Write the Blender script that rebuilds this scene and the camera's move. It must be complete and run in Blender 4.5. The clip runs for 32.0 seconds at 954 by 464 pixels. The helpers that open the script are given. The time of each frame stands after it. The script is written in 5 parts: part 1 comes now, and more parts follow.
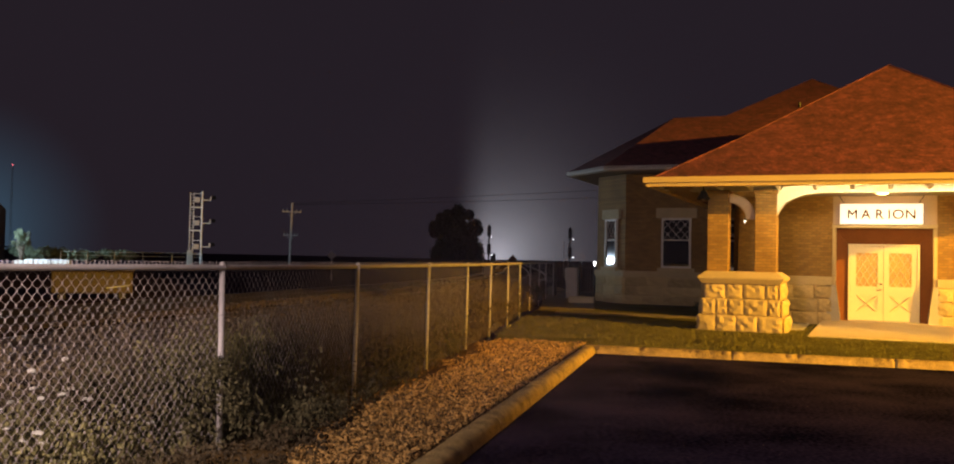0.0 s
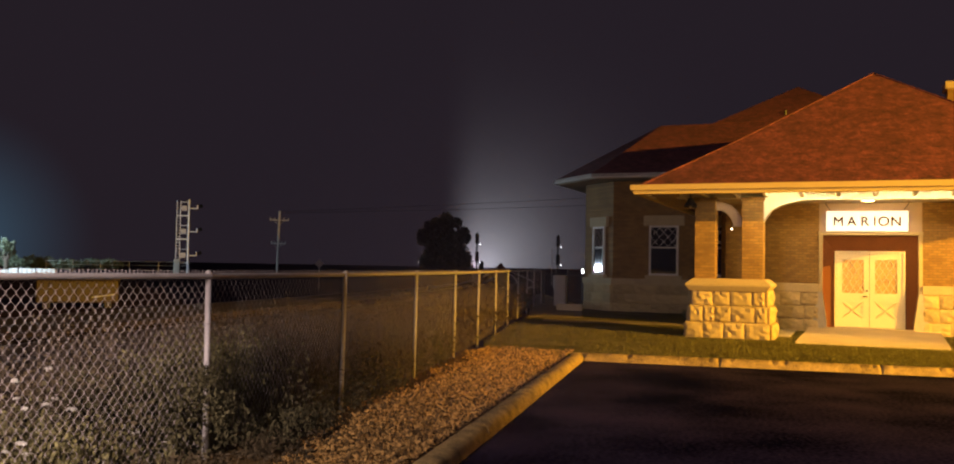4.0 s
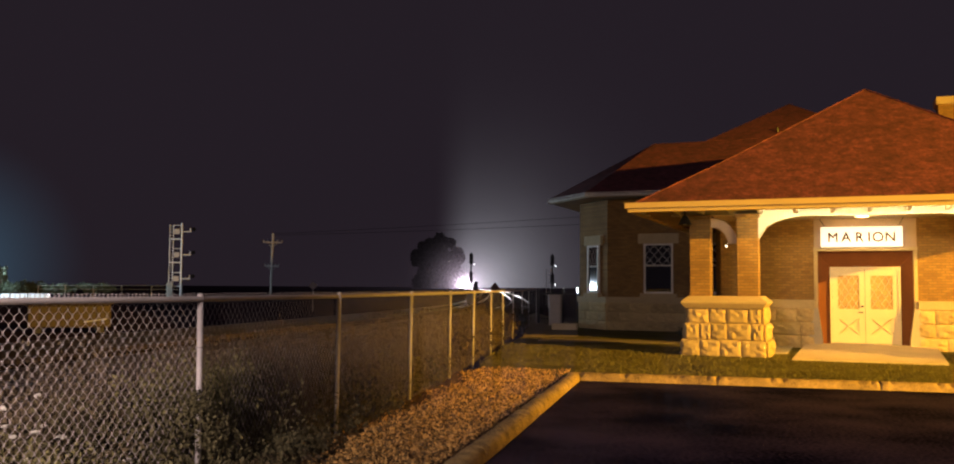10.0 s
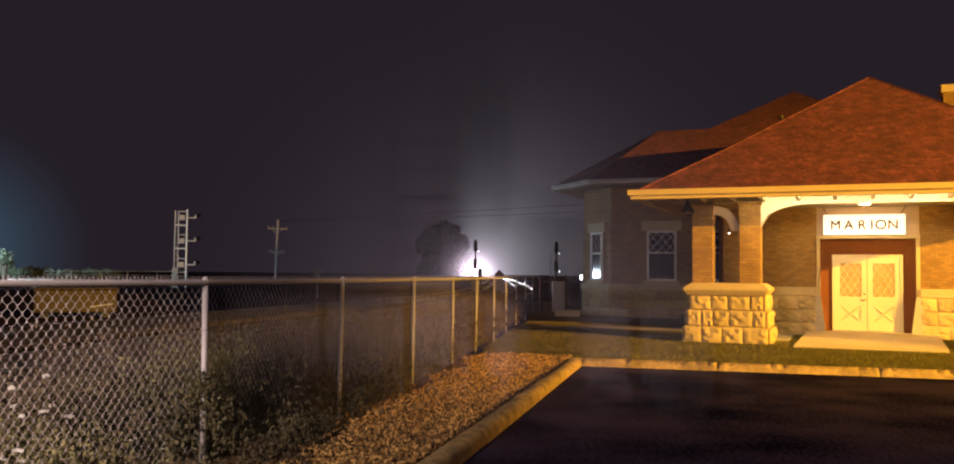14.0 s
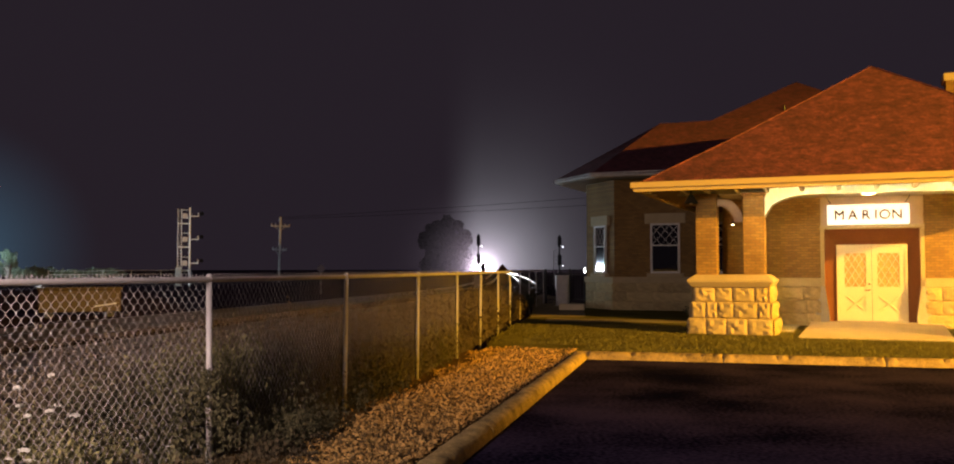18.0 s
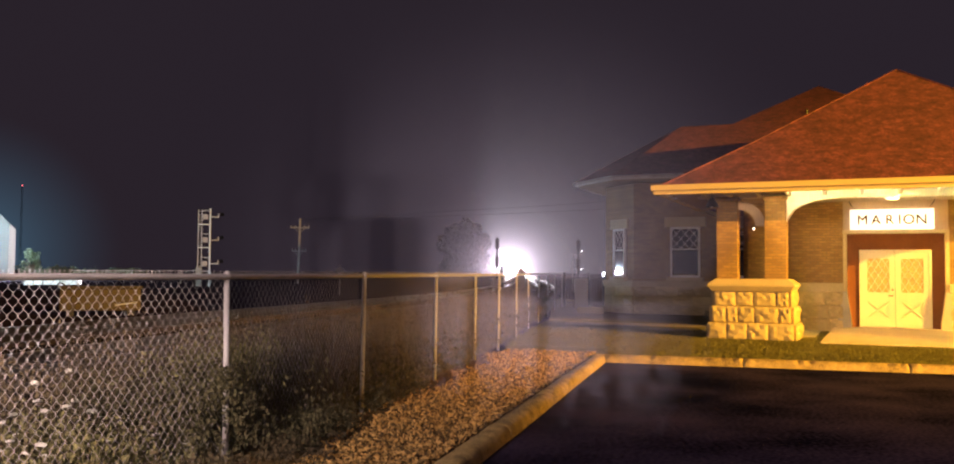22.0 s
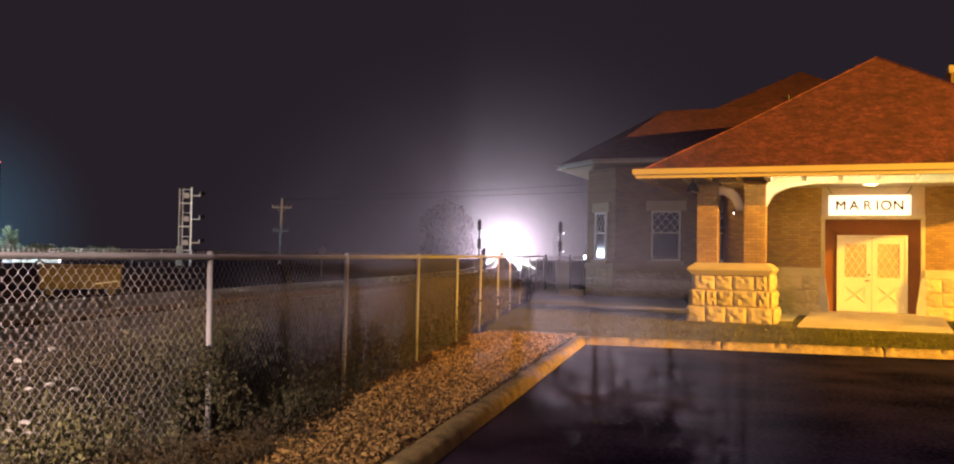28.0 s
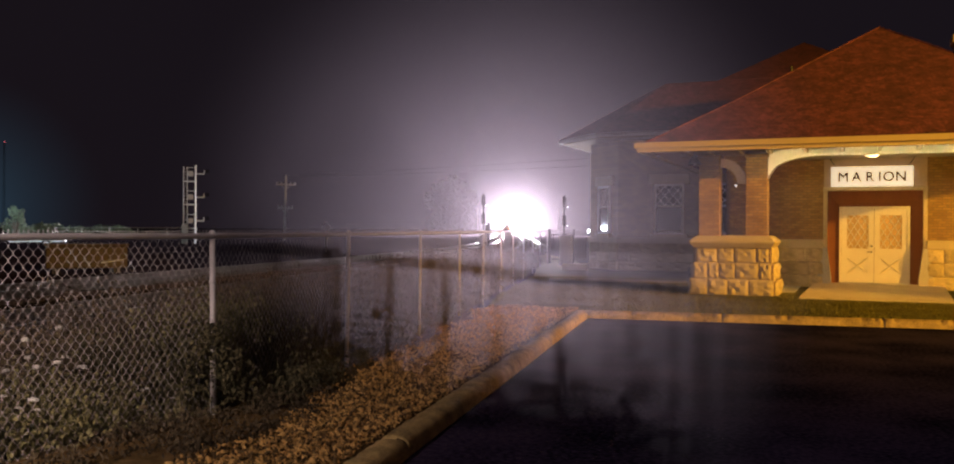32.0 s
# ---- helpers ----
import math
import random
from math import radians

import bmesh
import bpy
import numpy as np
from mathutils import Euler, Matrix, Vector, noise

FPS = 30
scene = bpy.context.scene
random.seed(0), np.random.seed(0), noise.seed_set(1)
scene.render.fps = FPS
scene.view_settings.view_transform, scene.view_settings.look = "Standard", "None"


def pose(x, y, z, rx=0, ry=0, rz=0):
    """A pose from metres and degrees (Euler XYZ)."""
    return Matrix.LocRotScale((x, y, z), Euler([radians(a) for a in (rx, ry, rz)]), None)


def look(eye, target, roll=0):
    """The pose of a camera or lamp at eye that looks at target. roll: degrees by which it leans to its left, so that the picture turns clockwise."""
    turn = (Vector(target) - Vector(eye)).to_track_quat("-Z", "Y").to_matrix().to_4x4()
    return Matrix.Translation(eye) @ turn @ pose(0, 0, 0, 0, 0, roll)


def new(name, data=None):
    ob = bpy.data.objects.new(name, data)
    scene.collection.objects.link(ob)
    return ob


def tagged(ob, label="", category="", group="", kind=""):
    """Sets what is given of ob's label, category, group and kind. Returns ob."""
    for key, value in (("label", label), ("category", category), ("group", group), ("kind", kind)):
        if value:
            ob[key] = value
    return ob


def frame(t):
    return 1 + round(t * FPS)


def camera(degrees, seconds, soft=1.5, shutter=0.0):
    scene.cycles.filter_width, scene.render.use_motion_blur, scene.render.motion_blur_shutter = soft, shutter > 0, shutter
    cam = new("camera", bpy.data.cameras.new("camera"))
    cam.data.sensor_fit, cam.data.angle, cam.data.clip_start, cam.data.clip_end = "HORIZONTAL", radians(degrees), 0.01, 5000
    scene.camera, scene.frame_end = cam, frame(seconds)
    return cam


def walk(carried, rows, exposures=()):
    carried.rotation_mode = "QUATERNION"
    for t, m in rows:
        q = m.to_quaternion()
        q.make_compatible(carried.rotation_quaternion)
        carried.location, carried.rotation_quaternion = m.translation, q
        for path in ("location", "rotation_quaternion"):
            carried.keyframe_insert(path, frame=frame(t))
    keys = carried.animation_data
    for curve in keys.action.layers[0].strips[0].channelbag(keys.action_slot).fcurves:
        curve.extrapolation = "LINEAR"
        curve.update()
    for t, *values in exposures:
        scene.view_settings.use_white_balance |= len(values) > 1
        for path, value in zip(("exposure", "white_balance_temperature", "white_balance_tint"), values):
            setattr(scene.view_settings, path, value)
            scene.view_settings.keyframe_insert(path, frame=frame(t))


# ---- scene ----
cam = camera(55.1, 32.0, 2.0)
PATH = [
    (0, (-0.01, -0.005, 1.655), (-0.043, 1.994, 1.713), 1.2),
    (0.5, (-0.005, -0.024, 1.655), (-0.035, 1.974, 1.719), 1.2),
    (1, (-0.009, -0.02, 1.659), (-0.03, 1.979, 1.727), 1.5),
    (1.5, (-0.008, -0.017, 1.657), (-0.018, 1.982, 1.731), 1.4),
    (2, (-0.004, -0.012, 1.656), (-0.015, 1.986, 1.737), 1.2),
    (2.5, (0.0, -0.022, 1.653), (-0.011, 1.977, 1.736), 1.2),
    (3, (-0.002, -0.005, 1.652), (-0.012, 1.993, 1.733), 1.1),
    (3.5, (-0.005, 0.007, 1.654), (-0.014, 2.005, 1.732), 1.1),
    (5.5, (-0.002, -0.004, 1.65), (-0.002, 1.995, 1.722), 0.8),
    (6, (0.0, 0.0, 1.65), (-0.001, 1.999, 1.72), 0.8),
    (6.5, (0.004, -0.015, 1.652), (-0.002, 1.984, 1.719), 0.8),
    (7, (0.007, 0.001, 1.651), (-0.001, 2.0, 1.716), 0.8),
    (7.5, (0.006, 0.023, 1.649), (-0.001, 2.022, 1.714), 0.7),
    (8, (-0.004, 0.042, 1.641), (-0.01, 2.041, 1.706), 0.7),
    (8.5, (-0.007, 0.043, 1.641), (-0.014, 2.042, 1.706), 0.7),
    (9, (-0.002, 0.032, 1.648), (-0.002, 2.031, 1.713), 0.6),
    (9.5, (0.008, 0.016, 1.641), (0.012, 2.015, 1.706), 0.7),
    (10, (-0.018, 0.09, 1.65), (-0.012, 2.086, 1.77), 0.4),
    (10.5, (-0.006, 0.093, 1.635), (-0.017, 2.088, 1.769), 0.7),
    (11, (-0.026, 0.178, 1.621), (-0.076, 2.173, 1.756), -0.2),
    (11.5, (-0.024, 0.169, 1.624), (-0.088, 2.163, 1.773), -0.3),
    (12, (-0.038, 0.215, 1.63), (-0.096, 2.208, 1.786), -0.2),
    (12.5, (0.002, 0.094, 1.631), (-0.051, 2.087, 1.78), 0.1),
    (13, (0.008, 0.031, 1.635), (-0.024, 2.026, 1.773), 0.8),
    (13.5, (0.01, -0.009, 1.634), (-0.009, 1.988, 1.752), 0.6),
    (14, (0.015, -0.01, 1.627), (0.011, 1.987, 1.719), 0.6),
    (14.5, (0.003, 0.024, 1.626), (-0.001, 2.022, 1.708), 0.3),
    (16.5, (-0.003, 0.027, 1.624), (-0.017, 2.026, 1.701), 0.1),
    (17, (0.0, 0.033, 1.621), (-0.016, 2.032, 1.702), -0.0),
    (17.5, (-0.002, 0.029, 1.622), (-0.014, 2.028, 1.704), -0.1),
    (18, (0.006, 0.019, 1.619), (-0.004, 2.018, 1.7), -0.1),
    (18.5, (0.004, 0.026, 1.619), (-0.006, 2.025, 1.7), -0.1),
    (19, (0.009, 0.015, 1.619), (-0.001, 2.013, 1.693), -0.0),
    (19.5, (0.012, 0.007, 1.62), (0.002, 2.006, 1.686), -0.2),
    (20, (0.01, 0.016, 1.609), (0.004, 2.016, 1.661), -0.0),
    (20.5, (0.008, 0.01, 1.617), (0.0, 2.01, 1.666), 0.3),
    (21, (0.008, 0.023, 1.603), (0.005, 2.023, 1.653), 0.2),
    (21.5, (-0.002, 0.13, 1.578), (-0.045, 2.128, 1.658), -0.2),
    (22, (0.002, 0.089, 1.586), (-0.049, 2.087, 1.674), 0.4),
    (22.5, (0.012, 0.064, 1.584), (-0.052, 2.061, 1.687), 0.5),
    (23, (-0.002, 0.101, 1.584), (-0.072, 2.097, 1.688), 0.7),
    (23.5, (0.001, 0.09, 1.585), (-0.077, 2.085, 1.694), 0.7),
    (24, (-0.009, 0.117, 1.583), (-0.082, 2.112, 1.696), 0.9),
    (24.5, (-0.003, 0.062, 1.584), (-0.085, 2.058, 1.688), 1.9),
    (25, (-0.004, 0.024, 1.596), (-0.073, 2.02, 1.691), 1.5),
    (25.5, (0.008, 0.02, 1.589), (-0.047, 2.018, 1.672), 1.2),
    (27.5, (0.004, 0.021, 1.595), (-0.008, 2.021, 1.653), 0.9),
    (28, (0.007, 0.006, 1.595), (-0.005, 2.006, 1.643), 0.9),
    (28.5, (0.006, 0.008, 1.593), (-0.001, 2.008, 1.618), 0.9),
    (29, (0.018, -0.03, 1.585), (0.01, 1.97, 1.593), 0.8),
    (29.5, (0.023, -0.059, 1.588), (0.013, 1.941, 1.583), 0.7),
    (30, (0.013, -0.034, 1.588), (0.001, 1.966, 1.566), 0.6),
    (30.5, (0.022, -0.083, 1.583), (0.004, 1.917, 1.559), 0.4),
    (31, (0.022, -0.07, 1.587), (-0.004, 1.93, 1.579), 0.5),
    (31.5, (0.025, -0.057, 1.596), (-0.001, 1.943, 1.588), 0.5),
    (32, (0.061, -0.083, 1.606), (0.039, 1.917, 1.599), 0.3),
]
EXPOSURES = [(0, 0.0), (12.5, 0.0), (14, 0.1), (18, 0.12), (20, 0.28), (24, 0.36), (25.5, 0.36), (27.5, 0.18), (28.5, 0.1), (29, -0.12), (30, -0.5), (31, -0.82), (32, -1.0)]
walk(cam, [(t, look(eye, target, roll)) for t, eye, target, roll in PATH], EXPOSURES)

# ---- world, light ----
world = bpy.data.worlds.new("night_sky")
scene.world = world
world.use_nodes = True


def world_nodes():
    """Night sky: flat dark violet, with a dome of glow over the far end of the line, its left flank painted dark like
    shade from the trees, and a blue glow over a yard; both glows are painted into the sky colour.
    """
    t = world.node_tree
    n, l = t.nodes, t.links
    n.clear()
    out, bg = n.new("ShaderNodeOutputWorld"), n.new("ShaderNodeBackground")
    co, sep = n.new("ShaderNodeTexCoord"), n.new("ShaderNodeSeparateXYZ")
    l.new(co.outputs["Generated"], sep.inputs[0])

    def step(kind, x, y):
        node = n.new("ShaderNodeMath")
        node.operation = kind
        for i, v in enumerate((x, y)):
            if isinstance(v, (int, float)):
                node.inputs[i].default_value = v
            elif v is not None:
                l.new(v, node.inputs[i])
        return node.outputs[0]

    def away(az, el):
        """Angle from a direction, as a chord."""
        a, e = radians(az), radians(el)
        dist = n.new("ShaderNodeVectorMath")
        dist.operation = "DISTANCE"
        dist.inputs[1].default_value = (math.sin(a) * math.cos(e), math.cos(a) * math.cos(e), math.sin(e))
        l.new(co.outputs["Generated"], dist.inputs[0])
        return dist.outputs["Value"]

    def tinted(value, colour):
        tint = n.new("ShaderNodeVectorMath")
        tint.operation = "SCALE"
        tint.inputs[0].default_value = colour
        l.new(value, tint.inputs["Scale"])
        return tint.outputs[0]

    # mist glow painted into the sky: it dies away with the angle; shade on its left flank is painted too
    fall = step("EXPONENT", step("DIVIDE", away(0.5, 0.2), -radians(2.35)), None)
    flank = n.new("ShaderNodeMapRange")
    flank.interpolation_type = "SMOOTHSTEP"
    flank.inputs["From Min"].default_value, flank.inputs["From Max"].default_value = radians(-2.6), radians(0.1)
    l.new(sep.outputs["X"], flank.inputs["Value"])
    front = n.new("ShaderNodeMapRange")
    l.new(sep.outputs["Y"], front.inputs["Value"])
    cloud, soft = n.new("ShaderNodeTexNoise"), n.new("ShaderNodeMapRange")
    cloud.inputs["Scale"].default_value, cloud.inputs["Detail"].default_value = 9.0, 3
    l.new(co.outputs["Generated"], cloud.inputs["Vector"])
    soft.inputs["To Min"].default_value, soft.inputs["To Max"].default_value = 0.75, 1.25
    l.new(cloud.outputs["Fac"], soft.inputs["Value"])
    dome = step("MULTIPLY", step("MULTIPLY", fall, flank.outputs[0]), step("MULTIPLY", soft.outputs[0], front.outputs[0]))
    yard = n.new("ShaderNodeMapRange")
    yard.inputs["From Min"].default_value, yard.inputs["From Max"].default_value = radians(8.0), 0.0
    l.new(away(-30.5, 0.8), yard.inputs["Value"])
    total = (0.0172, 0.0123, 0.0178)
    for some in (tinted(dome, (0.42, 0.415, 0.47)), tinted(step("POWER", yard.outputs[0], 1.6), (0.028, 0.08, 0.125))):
        both = n.new("ShaderNodeVectorMath")
        l.new(some, both.inputs[0])
        if isinstance(total, tuple):
            both.inputs[1].default_value = total
        else:
            l.new(total, both.inputs[1])
        total = both.outputs[0]
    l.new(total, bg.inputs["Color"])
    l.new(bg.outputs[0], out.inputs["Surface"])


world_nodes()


def point_light(name, at, watts, colour, radius=0.2):
    data = bpy.data.lights.new(name, "POINT")
    data.energy, data.color, data.shadow_soft_size = watts, colour, radius
    ob = new(name, data)
    ob.location = at
    return ob


SODIUM, WARM, COOL, BLUE = (1.0, 0.50, 0.036), (1.0, 0.58, 0.16), (1.0, 0.77, 0.70), (0.66, 0.86, 1.0)
point_light("street_white_light", (-6.0, -5.0, 6.0), 5000, (1.0, 0.76, 0.72), 0.15)


def spot_light(name, at, to, watts, colour, degrees, radius):
    data = bpy.data.lights.new(name, "SPOT")
    data.energy, data.color, data.shadow_soft_size, data.spot_size, data.spot_blend = watts, colour, radius, radians(degrees), 1.0
    ob = new(name, data)
    ob.matrix_basis = look(at, to)


# unseen spot added to brighten only the fence's left end and its weeds
spot_light("fence_fill_spot", (-4.5, -6.0, 5.0), (-4.6, 5.3, 0.6), 14000, COOL, 27, 0.15)
spot_light("parking_lot_sodium_light", (31.0, -6.6, 9.9), (13.4, 21.0, 1.5), 174000, SODIUM, 64, 0.25)
point_light("yard_light", (-71.0, 124.2, 7.0), 22000, BLUE, 0.4)
# unseen spot added to brighten the signal mast and the trailer
spot_light("mast_fill_spot", (-43.3, 71.5, 1.7), (-32.0, 90.0, 4.6), 11000, BLUE, 62, 0.1)
spot_light("yard_flood_light", (-43.3, 72.0, 1.7), (4.7, 36.2, 3.0), 26000, BLUE, 8, 0.045)


# ---- materials ----
def material(name, colour, rough=0.8, metal=0.0, vary=0.25, scale=6.0, fine=60.0, bump=0.0, rand=0.0, island=0.0, second=None, emit=None, strength=0.0, spec=0.5, tight=0.2):
    """Noise at two scales between a darker and a lighter colour (or towards second), with relief."""
    m = bpy.data.materials.new(name)
    m.use_nodes = True
    t = m.node_tree
    n, l = t.nodes, t.links
    b = n["Principled BSDF"]
    b.inputs["Roughness"].default_value, b.inputs["Metallic"].default_value = rough, metal
    b.inputs["Specular IOR Level"].default_value = spec
    if not spec:
        b.inputs["IOR"].default_value = 1.0
    co = n.new("ShaderNodeTexCoord")
    big, small = n.new("ShaderNodeTexNoise"), n.new("ShaderNodeTexNoise")
    big.inputs["Scale"].default_value, small.inputs["Scale"].default_value = scale, fine
    big.inputs["Detail"].default_value = 5
    for tex in (big, small):
        l.new(co.outputs["Object"], tex.inputs["Vector"])
    add = n.new("ShaderNodeMath")
    add.operation = "MULTIPLY_ADD"
    add.inputs[1].default_value = 0.6
    l.new(big.outputs["Fac"], add.inputs[0])
    half = n.new("ShaderNodeMath")
    half.operation = "MULTIPLY"
    half.inputs[1].default_value = 0.4
    l.new(small.outputs["Fac"], half.inputs[0])
    l.new(half.outputs[0], add.inputs[2])
    fac = add
    for source, amount in ((("ShaderNodeObjectInfo", "Random"), rand), (("ShaderNodeNewGeometry", "Random Per Island"), island)):
        if amount:
            info = n.new(source[0])
            more = n.new("ShaderNodeMapRange")
            more.inputs["To Min"].default_value, more.inputs["To Max"].default_value = -amount, amount
            l.new(info.outputs[source[1]], more.inputs["Value"])
            plus = n.new("ShaderNodeMath")
            l.new(fac.outputs[0], plus.inputs[0])
            l.new(more.outputs[0], plus.inputs[1])
            fac = plus
    ramp = n.new("ShaderNodeValToRGB")
    ramp.color_ramp.elements[0].position, ramp.color_ramp.elements[1].position = 0.5 - tight, 0.5 + tight
    ramp.color_ramp.elements[0].color = (*[c * (1 - vary) for c in colour], 1)
    ramp.color_ramp.elements[1].color = (*(second or [min(1, c * (1 + vary)) for c in colour]), 1)
    l.new(fac.outputs[0], ramp.inputs["Fac"])
    l.new(ramp.outputs["Color"], b.inputs["Base Color"])
    if bump:
        rel = n.new("ShaderNodeBump")
        rel.inputs["Strength"].default_value, rel.inputs["Distance"].default_value = bump, 0.02
        l.new(add.outputs[0], rel.inputs["Height"])
        l.new(rel.outputs["Normal"], b.inputs["Normal"])
    if emit:
        b.inputs["Emission Color"].default_value, b.inputs["Emission Strength"].default_value = (*emit, 1), strength
    return m


def coursed(name, one, two, joint, across, high, gap, rough=0.85, bump=0.5, mottle=0.0):
    """Brick courses or shingle rows, at true size, with stains."""
    m = material(name, one, rough, vary=0.3, scale=1.3, fine=40)
    t = m.node_tree
    n, l = t.nodes, t.links
    co = n.new("ShaderNodeTexCoord")
    sep, com = n.new("ShaderNodeSeparateXYZ"), n.new("ShaderNodeCombineXYZ")
    l.new(co.outputs["Object"], sep.inputs[0])
    run = n.new("ShaderNodeMath")
    l.new(sep.outputs["X"], run.inputs[0])
    l.new(sep.outputs["Y"], run.inputs[1])
    l.new(run.outputs[0], com.inputs["X"])
    l.new(sep.outputs["Z"], com.inputs["Y"])
    brick = n.new("ShaderNodeTexBrick")
    l.new(com.outputs[0], brick.inputs["Vector"])
    for key, value in (("Color1", (*one, 1)), ("Color2", (*two, 1)), ("Mortar", (*joint, 1)), ("Scale", 1.0), ("Mortar Size", gap), ("Brick Width", across), ("Row Height", high), ("Bias", 0.0)):
        brick.inputs[key].default_value = value
    mix = n.new("ShaderNodeMix")
    mix.data_type, mix.blend_type = "RGBA", "MULTIPLY"
    mix.inputs["Factor"].default_value = 0.8
    stain = n.new("ShaderNodeTexNoise")
    stain.inputs["Scale"].default_value, stain.inputs["Detail"].default_value = 0.9, 6
    l.new(co.outputs["Object"], stain.inputs["Vector"])
    ramp = n.new("ShaderNodeValToRGB")
    ramp.color_ramp.elements[0].position, ramp.color_ramp.elements[1].position = 0.3, 0.7
    ramp.color_ramp.elements[0].color, ramp.color_ramp.elements[1].color = (0.6, 0.58, 0.55, 1), (1.0, 1.0, 1.0, 1)
    l.new(stain.outputs["Fac"], ramp.inputs["Fac"])
    l.new(brick.outputs["Color"], mix.inputs[6])
    l.new(ramp.outputs["Color"], mix.inputs[7])
    b = n["Principled BSDF"]
    last = mix
    for size in ((4.0, 15.0) if mottle else ()):
        spots, level, mul = n.new("ShaderNodeTexNoise"), n.new("ShaderNodeMapRange"), n.new("ShaderNodeVectorMath")
        spots.inputs["Scale"].default_value, spots.inputs["Detail"].default_value = size, 5
        l.new(co.outputs["Object"], spots.inputs["Vector"])
        level.inputs["From Min"].default_value, level.inputs["From Max"].default_value = 0.3, 0.7
        level.inputs["To Min"].default_value, level.inputs["To Max"].default_value = 1 - mottle, 1 + mottle
        l.new(spots.outputs["Fac"], level.inputs["Value"])
        mul.operation = "SCALE"
        l.new(last.outputs[2 if last is mix else 0], mul.inputs[0])
        l.new(level.outputs[0], mul.inputs["Scale"])
        last = mul
    l.new(last.outputs[2 if last is mix else 0], b.inputs["Base Color"])
    rel = n.new("ShaderNodeBump")
    rel.inputs["Strength"].default_value, rel.inputs["Distance"].default_value, rel.invert = bump, 0.01, True
    l.new(brick.outputs["Fac"], rel.inputs["Height"])
    l.new(rel.outputs["Normal"], b.inputs["Normal"])
    return m


def glass(name, tint=(0.02, 0.02, 0.025), rough=0.03):
    m = bpy.data.materials.new(name)
    m.use_nodes = True
    b = m.node_tree.nodes["Principled BSDF"]
    b.inputs["Base Color"].default_value = (*tint, 1)
    b.inputs["Roughness"].default_value, b.inputs["Specular IOR Level"].default_value = rough, 0.8
    return m


def halo_material(name, radius, most):
    """Sheet standing in for haze and glare of the headlights: mostly clear, scattering a little of what light passes,
    thinning out to its rim.
    """
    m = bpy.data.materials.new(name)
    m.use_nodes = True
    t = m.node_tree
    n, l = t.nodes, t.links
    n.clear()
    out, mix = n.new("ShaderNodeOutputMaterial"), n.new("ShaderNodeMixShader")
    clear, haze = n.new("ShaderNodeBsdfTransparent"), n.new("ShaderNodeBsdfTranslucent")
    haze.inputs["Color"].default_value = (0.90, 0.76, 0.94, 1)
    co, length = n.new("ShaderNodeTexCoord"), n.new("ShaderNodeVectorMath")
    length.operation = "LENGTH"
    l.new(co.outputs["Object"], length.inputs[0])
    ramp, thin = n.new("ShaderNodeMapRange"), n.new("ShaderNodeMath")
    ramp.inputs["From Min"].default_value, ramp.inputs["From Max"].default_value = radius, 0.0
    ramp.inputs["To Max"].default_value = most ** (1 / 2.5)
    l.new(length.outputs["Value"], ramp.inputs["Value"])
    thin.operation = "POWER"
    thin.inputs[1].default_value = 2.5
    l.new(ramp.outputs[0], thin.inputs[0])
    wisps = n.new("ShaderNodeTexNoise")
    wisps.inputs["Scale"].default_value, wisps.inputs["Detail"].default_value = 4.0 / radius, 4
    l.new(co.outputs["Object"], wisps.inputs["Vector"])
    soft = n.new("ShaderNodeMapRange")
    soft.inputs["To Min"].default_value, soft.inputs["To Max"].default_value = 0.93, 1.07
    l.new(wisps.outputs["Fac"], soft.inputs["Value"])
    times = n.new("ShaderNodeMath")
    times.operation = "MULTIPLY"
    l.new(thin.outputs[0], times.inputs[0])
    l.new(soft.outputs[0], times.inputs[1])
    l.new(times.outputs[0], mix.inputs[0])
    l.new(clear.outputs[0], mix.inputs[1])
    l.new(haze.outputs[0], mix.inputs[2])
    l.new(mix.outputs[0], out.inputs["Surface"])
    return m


BRICK = coursed("brown_brick", (0.40, 0.235, 0.065), (0.28, 0.155, 0.045), (0.20, 0.14, 0.06), 0.21, 0.072, 0.008, bump=0.6)
SHINGLE = coursed("roof_shingle", (0.19, 0.048, 0.052), (0.13, 0.032, 0.04), (0.095, 0.026, 0.034), 0.15, 0.055, 0.004, 0.9, mottle=0.42)
MORTAR = material("dark_mortar", (0.13, 0.095, 0.05), 0.95, vary=0.3, scale=3, fine=30)
STONE = material("rough_limestone", (0.50, 0.39, 0.20), 0.9, vary=0.3, scale=3, fine=35, bump=0.6, rand=0.12)
CAPSTONE = material("dressed_limestone", (0.50, 0.40, 0.23), 0.85, vary=0.15, scale=2, fine=30, bump=0.2)
APRON = material("pale_concrete", (0.62, 0.51, 0.34), 0.85, vary=0.15, scale=1.2, fine=40, bump=0.2)
CONCRETE = material("concrete", (0.42, 0.38, 0.32), 0.9, vary=0.22, scale=1.5, fine=45, bump=0.3)
KERB = material("weathered_kerb", (0.38, 0.265, 0.095), 0.9, vary=0.7, scale=5.0, fine=38, bump=0.9, rand=0.06)
# concrete in a darker, olive tone than CONCRETE
OLIVEPATH = material("dark_olive_concrete", (0.20, 0.165, 0.075), 0.95, vary=0.5, scale=1.1, fine=30, bump=0.4)
